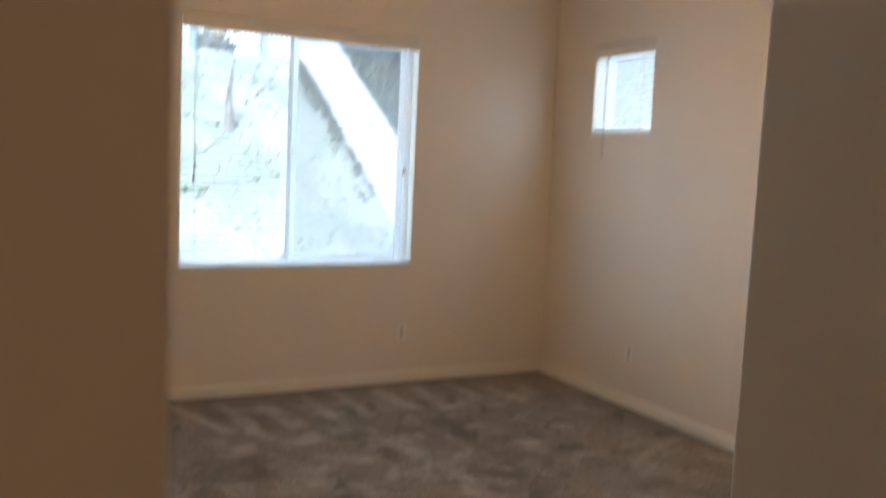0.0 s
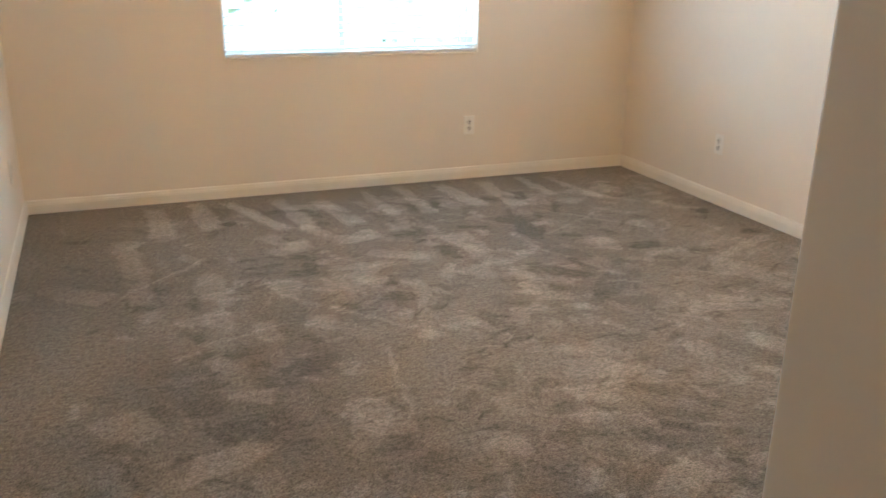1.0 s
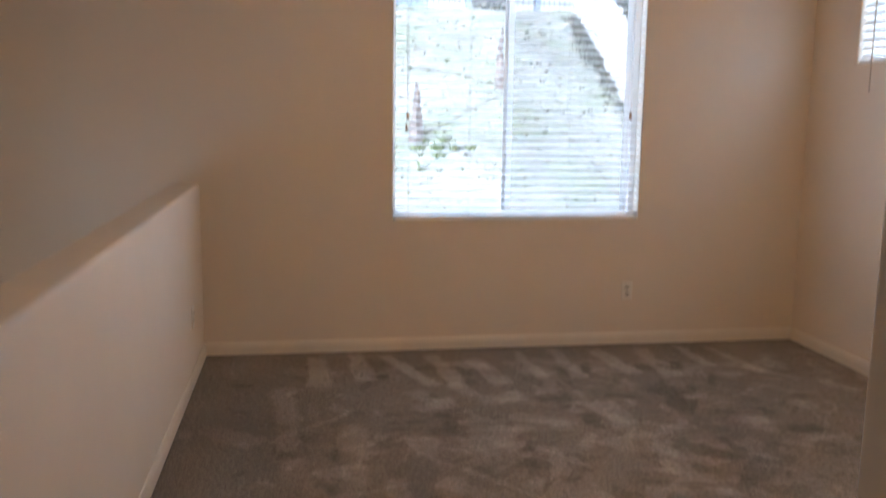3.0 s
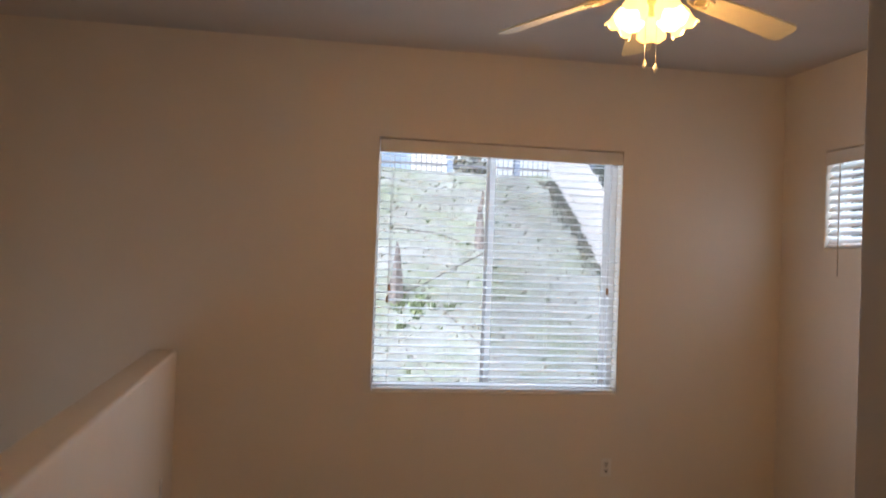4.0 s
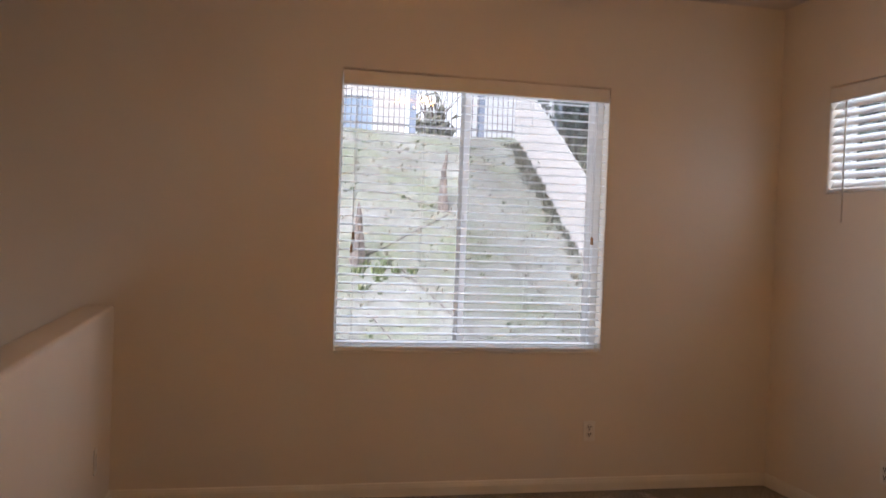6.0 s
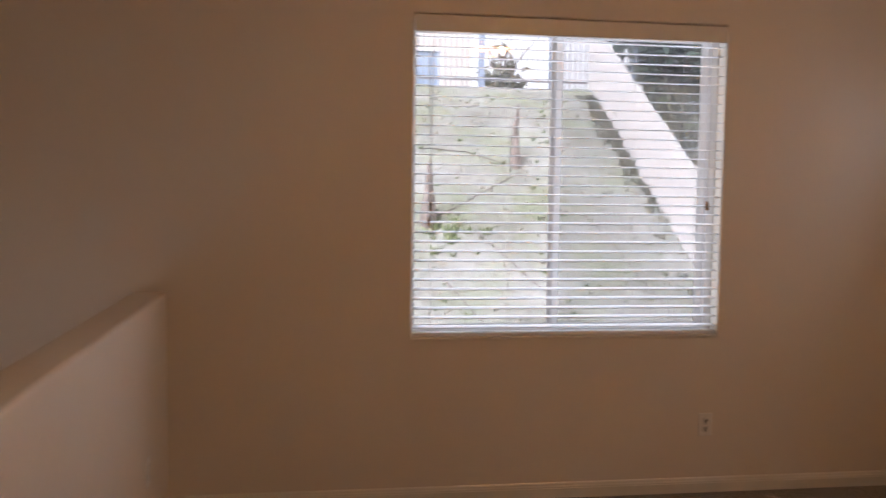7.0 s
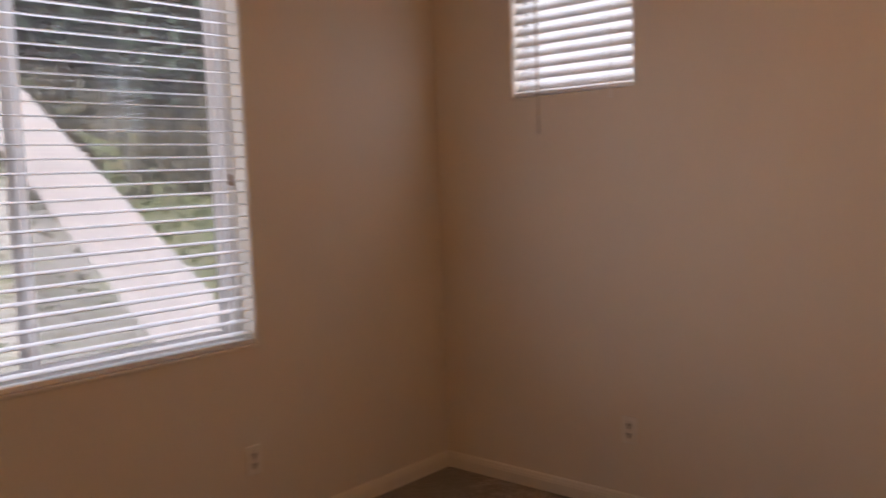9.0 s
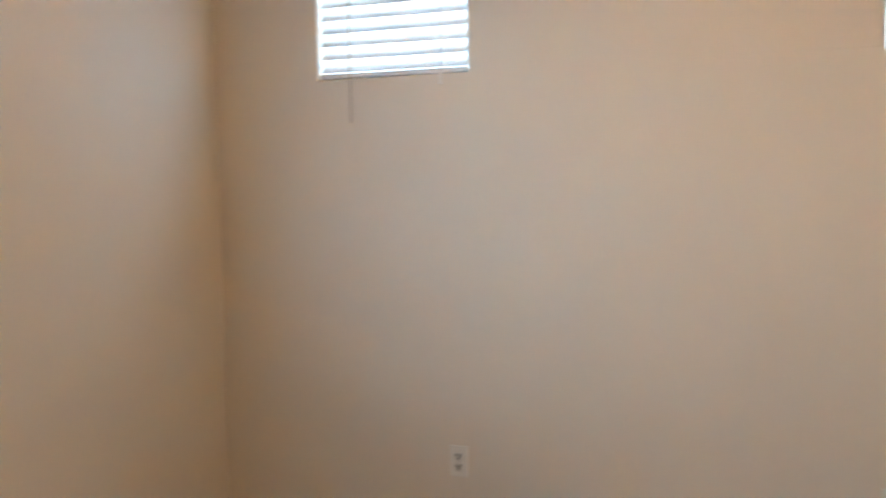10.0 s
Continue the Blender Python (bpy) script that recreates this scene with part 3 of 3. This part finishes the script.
wall_plate(pose(-1.125, 0, 0.337), "duplex", "cream duplex power outlet low on the wall", 0.0034)
wall_plate(pose(0, -0.986, 0.342, 0, 0, -90), "duplex", "cream duplex power outlet low on the wall", 0.0036)
wall_plate(pose(0, -2.377, 0.352, 0, 0, -90), "duplex", "cream duplex power outlet low on the wall")
wall_plate(pose(HALF_X, -3.238, 0.333, 0, 0, 90), "duplex", "cream duplex power outlet low on the half wall", 0.0013)
wall_plate(pose(HALF_X, -0.476, 0.343, 0, 0, 90), "duplex", "cream duplex power outlet low on the half wall", 0.0013)
wall_plate(pose(HALF_X, -2.826, 0.331, 0, 0, 90), "coax", "cream wall plate with a metal cable connector")


# ---- ceiling fan ----
FAN_X, FAN_Y, BLADE_Z = -1.78, -2.0, -0.132
FAN_Z = CEIL - 0.045
fan = thing("ceiling_fan", pose(FAN_X, FAN_Y, FAN_Z), "cream six-blade ceiling fan with lit tulip glass shades", "ceiling fan")
part("canopy", lathe(bmesh.new(), [(0.100, 0.0455), (0.100, -0.012), (0.09, -0.022), (0.06, -0.028)], 32), FAN_WHITE, fan, smooth=True)
motor = part("motor_housing", lathe(bmesh.new(), [(0.06, -0.024), (0.115, -0.030), (0.140, -0.042), (0.146, -0.052), (0.146, -0.080), (0.140, -0.090), (0.105, -0.116), (0.085, -0.122)], 40), FAN_WHITE, fan, smooth=True)
hole = mesh_of("vent_hole", lathe(bmesh.new(), [(0.0075, 0.0), (0.0075, 0.002), (0.005, 0.0025)], 8), DARK_GAP)
for row, (rad, z, n) in enumerate(((0.130, -0.0977, 34), (0.116, -0.1080, 30))):
    for k in range(n):
        a = 2 * math.pi * (k + 0.5 * row) / n
        piece("vent_hole", hole, motor, pose(rad * math.cos(a), rad * math.sin(a), z, 0, 0, math.degrees(a)) @ pose(0, 0, 0, 0, 143, 0) @ Matrix.Diagonal((0.55, 0.9 if k % 2 else 0.6, 1, 1)))
part("flywheel", lathe(bmesh.new(), [(0.08, -0.122), (0.08, -0.142), (0.055, -0.146)], 28), DARK_GAP, fan, "dark metal flywheel")
kit = part("light_kit", lathe(bmesh.new(), [(0.05, -0.146), (0.064, -0.152), (0.064, -0.180), (0.052, -0.192), (0.056, -0.202), (0.044, -0.236), (0.018, -0.250), (0.010, -0.262)], 28), FAN_WHITE, fan, smooth=True)


def blade_bm():
    bm = bmesh.new()
    outline = []
    r0, r1, w0, w1 = 0.215, 0.675, 0.052, 0.066
    for k in range(7):
        a = math.pi / 2 * k / 6
        outline.append((r1 - 0.035 + 0.035 * math.sin(a), -w1 + 0.035 - 0.035 * math.cos(a)))
    for k in range(7):
        a = math.pi / 2 * k / 6
        outline.append((r1 - 0.035 + 0.035 * math.cos(a), w1 - 0.035 + 0.035 * math.sin(a)))
    for k in range(5):
        a = math.pi / 2 * k / 4
        outline.append((r0 + 0.02 - 0.02 * math.sin(a), w0 - 0.02 + 0.02 * math.cos(a)))
    for k in range(5):
        a = math.pi / 2 * k / 4
        outline.append((r0 + 0.02 - 0.02 * math.cos(a), -w0 + 0.02 - 0.02 * math.sin(a)))
    top = [bm.verts.new((x, y, 0.003)) for x, y in outline]
    low = [bm.verts.new((x, y, -0.003)) for x, y in outline]
    bm.faces.new(top)
    bm.faces.new(low[::-1])
    for k in range(len(outline)):
        j = (k + 1) % len(outline)
        bm.faces.new((top[k], low[k], low[j], top[j]))
    return bm


def bracket_bm():
    """A cast arm that forks round an open oval under the blade."""
    bm = bmesh.new()
    tube(bm, [(0.07, 0, -0.004), (0.11, 0, -0.012), (0.155, 0, -0.010), (0.175, 0, -0.008)], [0.016, 0.011, 0.010, 0.010], 8)
    ring = [(0.215 + 0.042 * math.cos(a), 0.030 * math.sin(a), -0.009) for a in (math.pi + 2 * math.pi * k / 18 for k in range(19))]
    tube(bm, ring, [0.0065] * 19, 6)
    for y in (-0.026, 0.026):
        tube(bm, [(0.215, y, -0.008), (0.25, y * 1.15, -0.007), (0.275, y * 0.9, -0.006)], [0.008, 0.009, 0.006], 6)
    return bm


blade_me, bracket_me = mesh_of("blade", blade_bm(), FAN_BLADE), mesh_of("bracket", bracket_bm(), FAN_WHITE, True)
for k in range(6):
    b = piece("blade", blade_me, fan, pose(0, 0, BLADE_Z, 0, 0, 12.5 + 60 * k) @ pose(0, 0, 0, 0, 9.2, 0) @ pose(0, 0, 0, -13))
    piece("bracket", bracket_me, b, Matrix(), "ornate cast bracket")


def shade_bm():
    """A tulip glass with a scalloped lip, opening along -z."""
    bm = bmesh.new()
    prof = [(0.022, 0.0), (0.027, -0.012), (0.040, -0.030), (0.047, -0.052), (0.046, -0.075), (0.048, -0.092), (0.055, -0.106)]
    steps = 30
    rings = []
    for inner in (0, 1):
        for i, (r, z) in enumerate(prof if not inner else prof[::-1]):
            lip = max(0, (-z - 0.06) / 0.048)
            rings.append([bm.verts.new(((r - 0.0025 * inner) * (1 + 0.07 * lip * math.cos(6 * a)) * math.cos(a), (r - 0.0025 * inner) * (1 + 0.07 * lip * math.cos(6 * a)) * math.sin(a), z + 0.006 * lip * math.cos(6 * a)))
                          for a in (2 * math.pi * k / steps for k in range(steps))])
    for a, b in zip(rings, rings[1:]):
        for k in range(steps):
            bm.faces.new((a[k], a[(k + 1) % steps], b[(k + 1) % steps], b[k]))
    return bm


shade_me = mesh_of("shade", shade_bm(), SHADE_GLASS, True)
bulb_me = mesh_of("bulb", lathe(bmesh.new(), [(0.010, -0.012), (0.013, -0.03), (0.024, -0.055), (0.026, -0.072), (0.018, -0.090), (0.006, -0.097)], 16), BULB, True)
arm_me = mesh_of("socket_arm", tube(bmesh.new(), [(0.0, 0, 0.045), (0.0, 0, 0.02), (0, 0, 0.004), (0, 0, -0.014)], [0.010, 0.012, 0.021, 0.0205], 12), FAN_WHITE, True)
for k in range(5):
    a = radians(66 + 72 * k)
    at = pose(0.066 * math.cos(a), 0.066 * math.sin(a), -0.214, 0, 0, math.degrees(a)) @ pose(0, 0, 0, 0, -36, 0) @ Matrix.Scale(1.08, 4)
    s = piece("shade", shade_me, fan, at, "lit frosted tulip glass shade")
    piece("bulb", bulb_me, s, Matrix(), "lit bulb")
    piece("socket_arm", arm_me, s, Matrix())
    lamp = new("fan_bulb_light", bpy.data.lights.new("fan_bulb_light", "POINT"))
    lamp.data.energy, lamp.data.color, lamp.data.shadow_soft_size = 4.7, (1.0, 0.515, 0.16), 0.03
    lamp.location = Vector((FAN_X, FAN_Y, FAN_Z)) + at @ Vector((0, 0, -0.108))
for x, y, low in ((-0.022, 0.0, -0.428), (0.022, 0.0, -0.440)):
    c = part("pull_chain", tube(bmesh.new(), [(x, y, -0.24), (x, y, low)], [0.0013] * 2, 6), STEEL, fan)
    f = part("fob", lathe(bmesh.new(), [(0.002, 0.0), (0.0075, -0.008), (0.0085, -0.02), (0.005, -0.03), (0.002, -0.032)], 12), FAN_WHITE, c, "cream pull fob", True)
    f.location = (x, y, low)


# ---- the garden slope; laid out small, then set at its true size and distance ----
INDOORS = set(bpy.data.objects)
TOE_Y, CREST_Y, LOW_Z, GRADE = 4.75, 12.3, -1.15, 0.6
FENCE_X = 2.16


def ground_height(x, y):
    if y < TOE_Y:
        z = LOW_Z
    elif y < CREST_Y:
        z = LOW_Z + (y - TOE_Y) * GRADE
    else:
        z = LOW_Z + (CREST_Y - TOE_Y) * GRADE + 0.25 * (1 - math.exp(-(y - CREST_Y) / 8))
    if 2.5 < y < 60 and abs(x) < 60:
        z += 0.07 * noise.noise(Vector((x * 0.7, y * 0.7, 0))) + 0.025 * noise.noise(Vector((x * 2.3, y * 2.3, 5)))
    return z


def spread(lo, hi, step, far):
    inner = list(np.arange(lo, hi + 1e-6, step))
    return [-far, lo - 60, lo - 15, lo - 5, *inner, hi + 5, hi + 15, hi + 60, far]


xs, ys = spread(-9, 14, 0.25, 2500), spread(2.0, 22, 0.22, 2500)
verts = [(x, y, ground_height(x, y)) for y in ys for x in xs]
nx = len(xs)
faces = [(j * nx + i, j * nx + i + 1, (j + 1) * nx + i + 1, (j + 1) * nx + i) for j in range(len(ys) - 1) for i in range(nx - 1)]
me = bpy.data.meshes.new("ground")
me.from_pydata(verts, [], faces)
me.materials.append(HILL)
me.shade_smooth()
tagged(new("ground", me), "steep garden slope of dry pale grass and green patches", "ground", kind="structure")


def scattered(name, label, category, mat, count, area, size, blades, seed, lean=0.5):
    """Many small tufts of narrow leaves in one mesh."""
    rnd = random.Random(seed)
    vs, fs = [], []
    for _ in range(count):
        x, y = area(rnd)
        z = ground_height(x, y) - 0.01
        s = size * rnd.uniform(0.5, 1.4)
        for _ in range(blades):
            a, l = rnd.uniform(0, 2 * math.pi), s * rnd.uniform(0.6, 1.1)
            px, py = x + rnd.uniform(-0.4, 0.4) * s, y + rnd.uniform(-0.4, 0.4) * s
            dx, dy = math.cos(a), math.sin(a)
            w, k = 0.10 * s, rnd.uniform(0.1, lean)
            n = len(vs)
            vs += [(px - dy * w, py + dx * w, z), (px + dy * w, py - dx * w, z), (px + dx * l * k * 0.5 + dy * w, py + dy * l * k * 0.5 - dx * w, z + 0.6 * l), (px + dx * l * k, py + dy * l * k, z + l * 0.95)]
            fs.append((n, n + 1, n + 2, n + 3))
    me = bpy.data.meshes.new(name)
    me.from_pydata(vs, [], fs)
    me.materials.append(mat)
    return tagged(new(name, me), label, category, kind="stuff")


slope_area = lambda r: (r.uniform(-7, FENCE_X - 0.1), r.uniform(TOE_Y, CREST_Y))
scattered("dry_grass", "short dry straw-coloured grass tufts on the slope", "grass", STRAW, 900, slope_area, 0.07, 7, 3, 1.4)
scattered("weeds", "small green weeds scattered on the slope", "weeds", WEED, 430, slope_area, 0.060, 12, 4, 1.5)
# weeds at the fence foot in dark brush colour also stand for its shadow strip
scattered("fence_weeds", "weeds along the foot of the fence, dark to carry the shadow strip there", "weeds", BRUSH, 260, lambda r: (FENCE_X - abs(r.gauss(0.06, 0.13)), 12.0 - abs(r.gauss(0, 1.9))), 0.10, 12, 5, 1.2)
scattered("neighbour_grass", "green grass beyond the white fence", "grass", WEED, 1700, lambda r: (r.uniform(FENCE_X + 0.1, 9), r.uniform(TOE_Y, 9.2)), 0.10, 8, 6, 1.3)
scattered("neighbour_brush", "dry brown brush beyond the white fence", "brush", BRUSH, 900, lambda r: (r.uniform(FENCE_X + 0.2, 11), r.uniform(8.6, 12.5)), 0.30, 14, 7, 1.0)


scattered("stump_weeds", "green weeds round the foot of a stump", "weeds", WEED, 22, lambda r: (r.gauss(-1.2, 0.24), r.gauss(8.05, 0.16)), 0.12, 14, 8, 1.0)


def drip_line(points):
    bm = bmesh.new()
    line = []
    for (x0, y0), (x1, y1) in zip(points, points[1:]):
        for k in range(14):
            u = k / 14
            x, y = x0 + (x1 - x0) * u, y0 + (y1 - y0) * u
            x += 0.05 * noise.noise(Vector((x * 1.5, y * 1.5, 9)))
            line.append((x, y, ground_height(x, y) + 0.012))
    tube(bm, line, [0.008] * len(line), 6)
    return tagged(new("irrigation_hose", mesh_of("irrigation_hose", bm, HOSE)), "thin dark irrigation hose lying on the slope", "hose", "irrigation hoses")


drip_line([(0.2, 9.6), (-1.0, 8.6), (-1.6, 8.3)])
drip_line([(0.2, 9.7), (-0.6, 10.1), (-1.4, 10.15)])
drip_line([(-0.8, 8.1), (0.1, 6.7), (0.2, 5.6)])
drip_line([(0.9, 8.6), (1.3, 7.2), (1.55, 6.2)])
drip_line([(-1.4, 7.2), (-0.9, 6.2), (-0.75, 5.4)])


# ---- dead stumps on the slope ----
def dead_trunk(x, y, height, radius, seed, label):
    rnd = random.Random(seed)
    z = ground_height(x, y)
    t = thing("dead_trunk", pose(x, y, z), label, "tree stump", "dead stumps on the slope")
    pts = [(0.006 * rnd.uniform(-1, 1) * k, 0.006 * rnd.uniform(-1, 1) * k, -0.08 + (height + 0.08) * k / 6) for k in range(7)]
    part("trunk", tube(bmesh.new(), pts, [radius * (1.5, 1.1, 1.0, 0.85, 0.7, 0.5, 0.16)[k] for k in range(7)], 9), DEAD_WOOD, t)
    for k in range(3):
        a = rnd.uniform(0, 6.28)
        b = (0.9 * radius * math.cos(a), 0.9 * radius * math.sin(a), 0)
        part("splinter", tube(bmesh.new(), [(b[0], b[1], -0.05), (b[0] * 1.1, b[1] * 1.1, height * rnd.uniform(0.3, 0.6))], [radius * 0.6, radius * 0.12], 7), DEAD_WOOD, t)
    return t


dead_trunk(0.16, 9.75, 0.98, 0.062, 1, "tall pointed grey dead tree stump on the slope")
dead_trunk(-1.43, 8.28, 0.88, 0.085, 2, "grey split dead tree stump among weeds on the slope")


# ---- white fence up the slope ----
def slope_at(y):
    return LOW_Z + (min(max(y, TOE_Y), CREST_Y) - TOE_Y) * GRADE


fence = thing("garden_fence", pose(FENCE_X, 0, 0), "white board fence climbing the slope", "fence")
boards = 0
y = 3.0
board_me = {}
for slope in (0, 1):
    bm = bmesh.new()
    h, w = 1.32, 0.137
    rise = GRADE * w * slope
    v = box(bm, 0, 0.018, 0, w, -0.06, h)
    for q in v:
        if q.co.y > w / 2:
            q.co.z += rise
    board_me[slope] = mesh_of("board", bm, FENCE_WHITE)
while y < CREST_Y - 0.05:
    piece("board", board_me[1 if y > TOE_Y else 0], fence, pose(random.uniform(-0.003, 0.003), y, slope_at(y) + random.uniform(-0.006, 0.006)))
    y += 0.142
for h in (0.25, 1.05):
    bm = bmesh.new()
    for a, b in ((3.0, TOE_Y), (TOE_Y, CREST_Y)):
        v = box(bm, 0.019, 0.055, a, b, h, h + 0.09)
        for q in v:
            q.co.z += slope_at(q.co.y)
    part("rail", bm, FENCE_WHITE, fence)
for k in range(5):
    y = 3.2 + k * 2.25
    bm = bmesh.new()
    box(bm, 0.056, 0.146, y - 0.045, y + 0.045, slope_at(y) - 0.2, slope_at(y) + 1.22)
    part("post", bm, FENCE_WHITE, fence)

# ---- dark railing along the crest ----
CREST_Z = LOW_Z + (CREST_Y - TOE_Y) * GRADE
railing = thing("iron_railing", pose(0, CREST_Y + 0.15, CREST_Z), "dark iron railing along the top of the slope", "railing")
bar_me = mesh_of("bar", tube(bmesh.new(), [(0, 0, -0.1), (0, 0, 1.5)], [0.009] * 2, 6), IRON)
for k in range(96):
    piece("bar", bar_me, railing, pose(-7 + k * 0.105, 0, 0))
for z in (0.12, 1.42):
    bm = bmesh.new()
    box(bm, -7.05, 3.1, -0.02, 0.02, z, z + 0.035)
    part("rail", bm, IRON, railing)
for x in (-4.6, -3.0, -1.45, 0.09, 1.48, 3.1):
    bm = bmesh.new()
    box(bm, x - 0.055, x + 0.055, -0.055, 0.055, -0.2, 1.62)
    part("post", bm, POST_BLUE, railing, "blue-grey square post")


# ---- neighbouring houses beyond the crest ----
def house(m, width, depth, storeys, label, windows):
    h = thing("house", m, label, "house")
    tall = storeys * 2.7
    part("wall", holed_wall("x", 0, width, -0.5, tall, 0.0, 0.2, [w for w in windows]), STUCCO, h)
    bm = bmesh.new()
    box(bm, 0, 0.2, 0.2, depth, -0.5, tall)
    box(bm, width - 0.2, width, 0.2, depth, -0.5, tall)
    box(bm, 0.2, width - 0.2, depth - 0.2, depth, -0.5, tall)
    part("side_wall", bm, STUCCO, h)
    bm = bmesh.new()
    o = 0.45
    a = [bm.verts.new(p) for p in ((-o, -o, tall), (width + o, -o, tall), (width + o, depth + o, tall), (-o, depth + o, tall))]
    r = [bm.verts.new(p) for p in ((depth / 2, depth / 2, tall + 1.7), (width - depth / 2, depth / 2, tall + 1.7))]
    bm.faces.new(a[::-1])
    for f in ((a[0], a[1], r[1], r[0]), (a[1], a[2], r[1]), (a[2], a[3], r[0], r[1]), (a[3], a[0], r[0])):
        bm.faces.new(f)
    part("roof", bm, ROOF_TILE, h)
    for x0, x1, z0, z1 in windows:
        bm = bmesh.new()
        for b in ((x0, x0 + 0.09, z0, z1), (x1 - 0.09, x1, z0, z1), (x0 + 0.09, x1 - 0.09, z0, z0 + 0.09), (x0 + 0.09, x1 - 0.09, z1 - 0.09, z1)):
            box(bm, b[0], b[1], -0.02, 0.08, b[2], b[3])
        wf = part("window_frame", bm, VINYL, h, "white window frame")
        bm = bmesh.new()
        box(bm, x0 + 0.09, x1 - 0.09, 0.03, 0.05, z0 + 0.09, z1 - 0.09)
        part("pane", bm, HOUSE_GLASS, wf, "window glass with a blue reflection in its colour")
    return h


house(pose(-8.0, 22, CREST_Z), 9.6, 7.5, 2, "pale stucco house with a blue window beyond the railing", [(1.2, 2.6, 0.9, 2.2), (7.3, 8.7, 0.9, 2.2), (1.4, 2.6, 3.5, 4.7), (7.4, 8.6, 3.5, 4.7)])
house(pose(2.5, 48, CREST_Z - 2.6), 12.0, 8.0, 1, "distant pale house with a dark tiled roof", [(1.5, 3.0, 1.0, 2.2), (6.0, 8.0, 1.0, 2.2)])


# ---- trees ----
def crown_mesh(seed, height, radius, count):
    """A dark evergreen crown of many small drooping leaf clumps round hidden limbs."""
    rnd = random.Random(seed)
    vs, fs = [], []
    lobes = [(rnd.uniform(0, 6.28), rnd.uniform(0.05, 1.0)) for _ in range(46)]
    for k in range(count):
        a0, u = lobes[rnd.randrange(len(lobes))]
        reach = radius * (1.15 - 0.75 * u) * (0.7 + 0.3 * math.sin(7 * a0 + 9 * u))
        a, r = a0 + rnd.gauss(0, 0.30), reach * math.sqrt(rnd.random())
        z = height * (0.02 + 0.98 * u) + rnd.gauss(0, 0.28) - 0.25 * r
        c = Vector((r * math.cos(a), r * math.sin(a), z))
        s = rnd.uniform(0.12, 0.30)
        d = Vector((rnd.gauss(0, 1), rnd.gauss(0, 1), rnd.gauss(-0.4, 0.8))).normalized()
        e = d.cross(Vector((rnd.gauss(0, 1), rnd.gauss(0, 1), rnd.gauss(0, 1)))).normalized()
        n = len(vs)
        vs += [tuple(c - e * s * 0.35), tuple(c + d * s * 0.9 - e * s * 0.15), tuple(c + d * s * 1.5), tuple(c + d * s * 0.8 + e * s * 0.4)]
        fs.append((n, n + 1, n + 2, n + 3))
    me = bpy.data.meshes.new("crown")
    me.from_pydata(vs, [], fs)
    me.materials.append(NEEDLES)
    return me


def tree(x, y, height, radius, seed, label):
    z = ground_height(x, y)
    t = thing("tree", pose(x, y, z), label, "tree", "evergreens beyond the fence")
    rnd = random.Random(seed + 50)
    bm = bmesh.new()
    pts = [(0.06 * rnd.uniform(-1, 1) * k, 0.06 * rnd.uniform(-1, 1) * k, -0.2 + height * 0.92 * k / 7) for k in range(8)]
    tube(bm, pts, [0.16 * (1.25 - k / 7) for k in range(8)], 10)
    trunk = part("trunk", bm, BARK, t)
    for k in range(9):
        a, u = rnd.uniform(0, 6.28), rnd.uniform(0.2, 0.85)
        l = radius * (1.0 - 0.7 * u)
        part("limb", tube(bmesh.new(), [(0, 0, height * u), (l * 0.5 * math.cos(a), l * 0.5 * math.sin(a), height * u + 0.1), (l * math.cos(a), l * math.sin(a), height * u - 0.1)], [0.05, 0.035, 0.012], 6), BARK, trunk)
    crown = new("crown", crown_mesh(seed, height, radius, 13000))
    crown.parent = t
    return t


for k, (x, y, h, r) in enumerate(((4.5, 12.9, 6.5, 1.8), (6.4, 11.6, 7.2, 2.1), (8.7, 11.2, 7.0, 2.3), (5.6, 15.0, 7.0, 2.2), (8.0, 14.2, 7.5, 2.3), (11.4, 11.0, 7.5, 2.4))):
    tree(x, y, h, r, 20 + k, "tall dark evergreen tree beyond the white fence")


# ---- bare shrub behind the railing ----
def shrub(x, y, height, seed):
    z = ground_height(x, y)
    t = thing("shrub", pose(x, y, z), "low grey-green shrub with bare twigs behind the railing", "shrub")
    rnd = random.Random(seed)
    for k in range(16):
        a, spread = rnd.uniform(0, 6.28), rnd.uniform(0.15, 0.75)
        tall = height * rnd.uniform(0.5, 1.0)
        tip = (spread * math.cos(a), spread * math.sin(a), tall)
        bend = (tip[0] * 0.4 + rnd.uniform(-0.06, 0.06), tip[1] * 0.4, tall * 0.55)
        part("branch", tube(bmesh.new(), [(0.05 * math.cos(a), 0.05 * math.sin(a), -0.1), bend, tip], [0.020, 0.013, 0.005], 6), BARK, t)
    leaves = new("foliage", crown_mesh(seed, height * 0.30, 0.60, 260))
    leaves.data.materials[0] = BRUSH
    leaves.parent = t
    return t


shrub(0.95, 14.4, 1.5, 71)

# the garden's true size and distance, seen from the middle of the room
GARDEN = Matrix.Translation((-3.03, -3.98, 1.475)) @ Matrix.Scale(1.35, 4) @ Matrix.Translation((3.03, 3.98, -1.475))
for ob in bpy.data.objects:
    if ob not in INDOORS and ob.parent is None:
        ob.matrix_basis = GARDEN @ ob.matrix_basis

# ---- the bright overcast sky above the horizon, all round ----
bm = bmesh.new()
rings = [[bm.verts.new((900 * math.cos(a), 900 * math.sin(a), z)) for a in (2 * math.pi * k / 64 for k in range(64))] for z in (-8, 240)]
for k in range(64):
    bm.faces.new((rings[0][k], rings[0][(k + 1) % 64], rings[1][(k + 1) % 64], rings[1][k]))
structure("backdrop", bm, OVERCAST, "bright white overcast sky above the horizon", "sky")
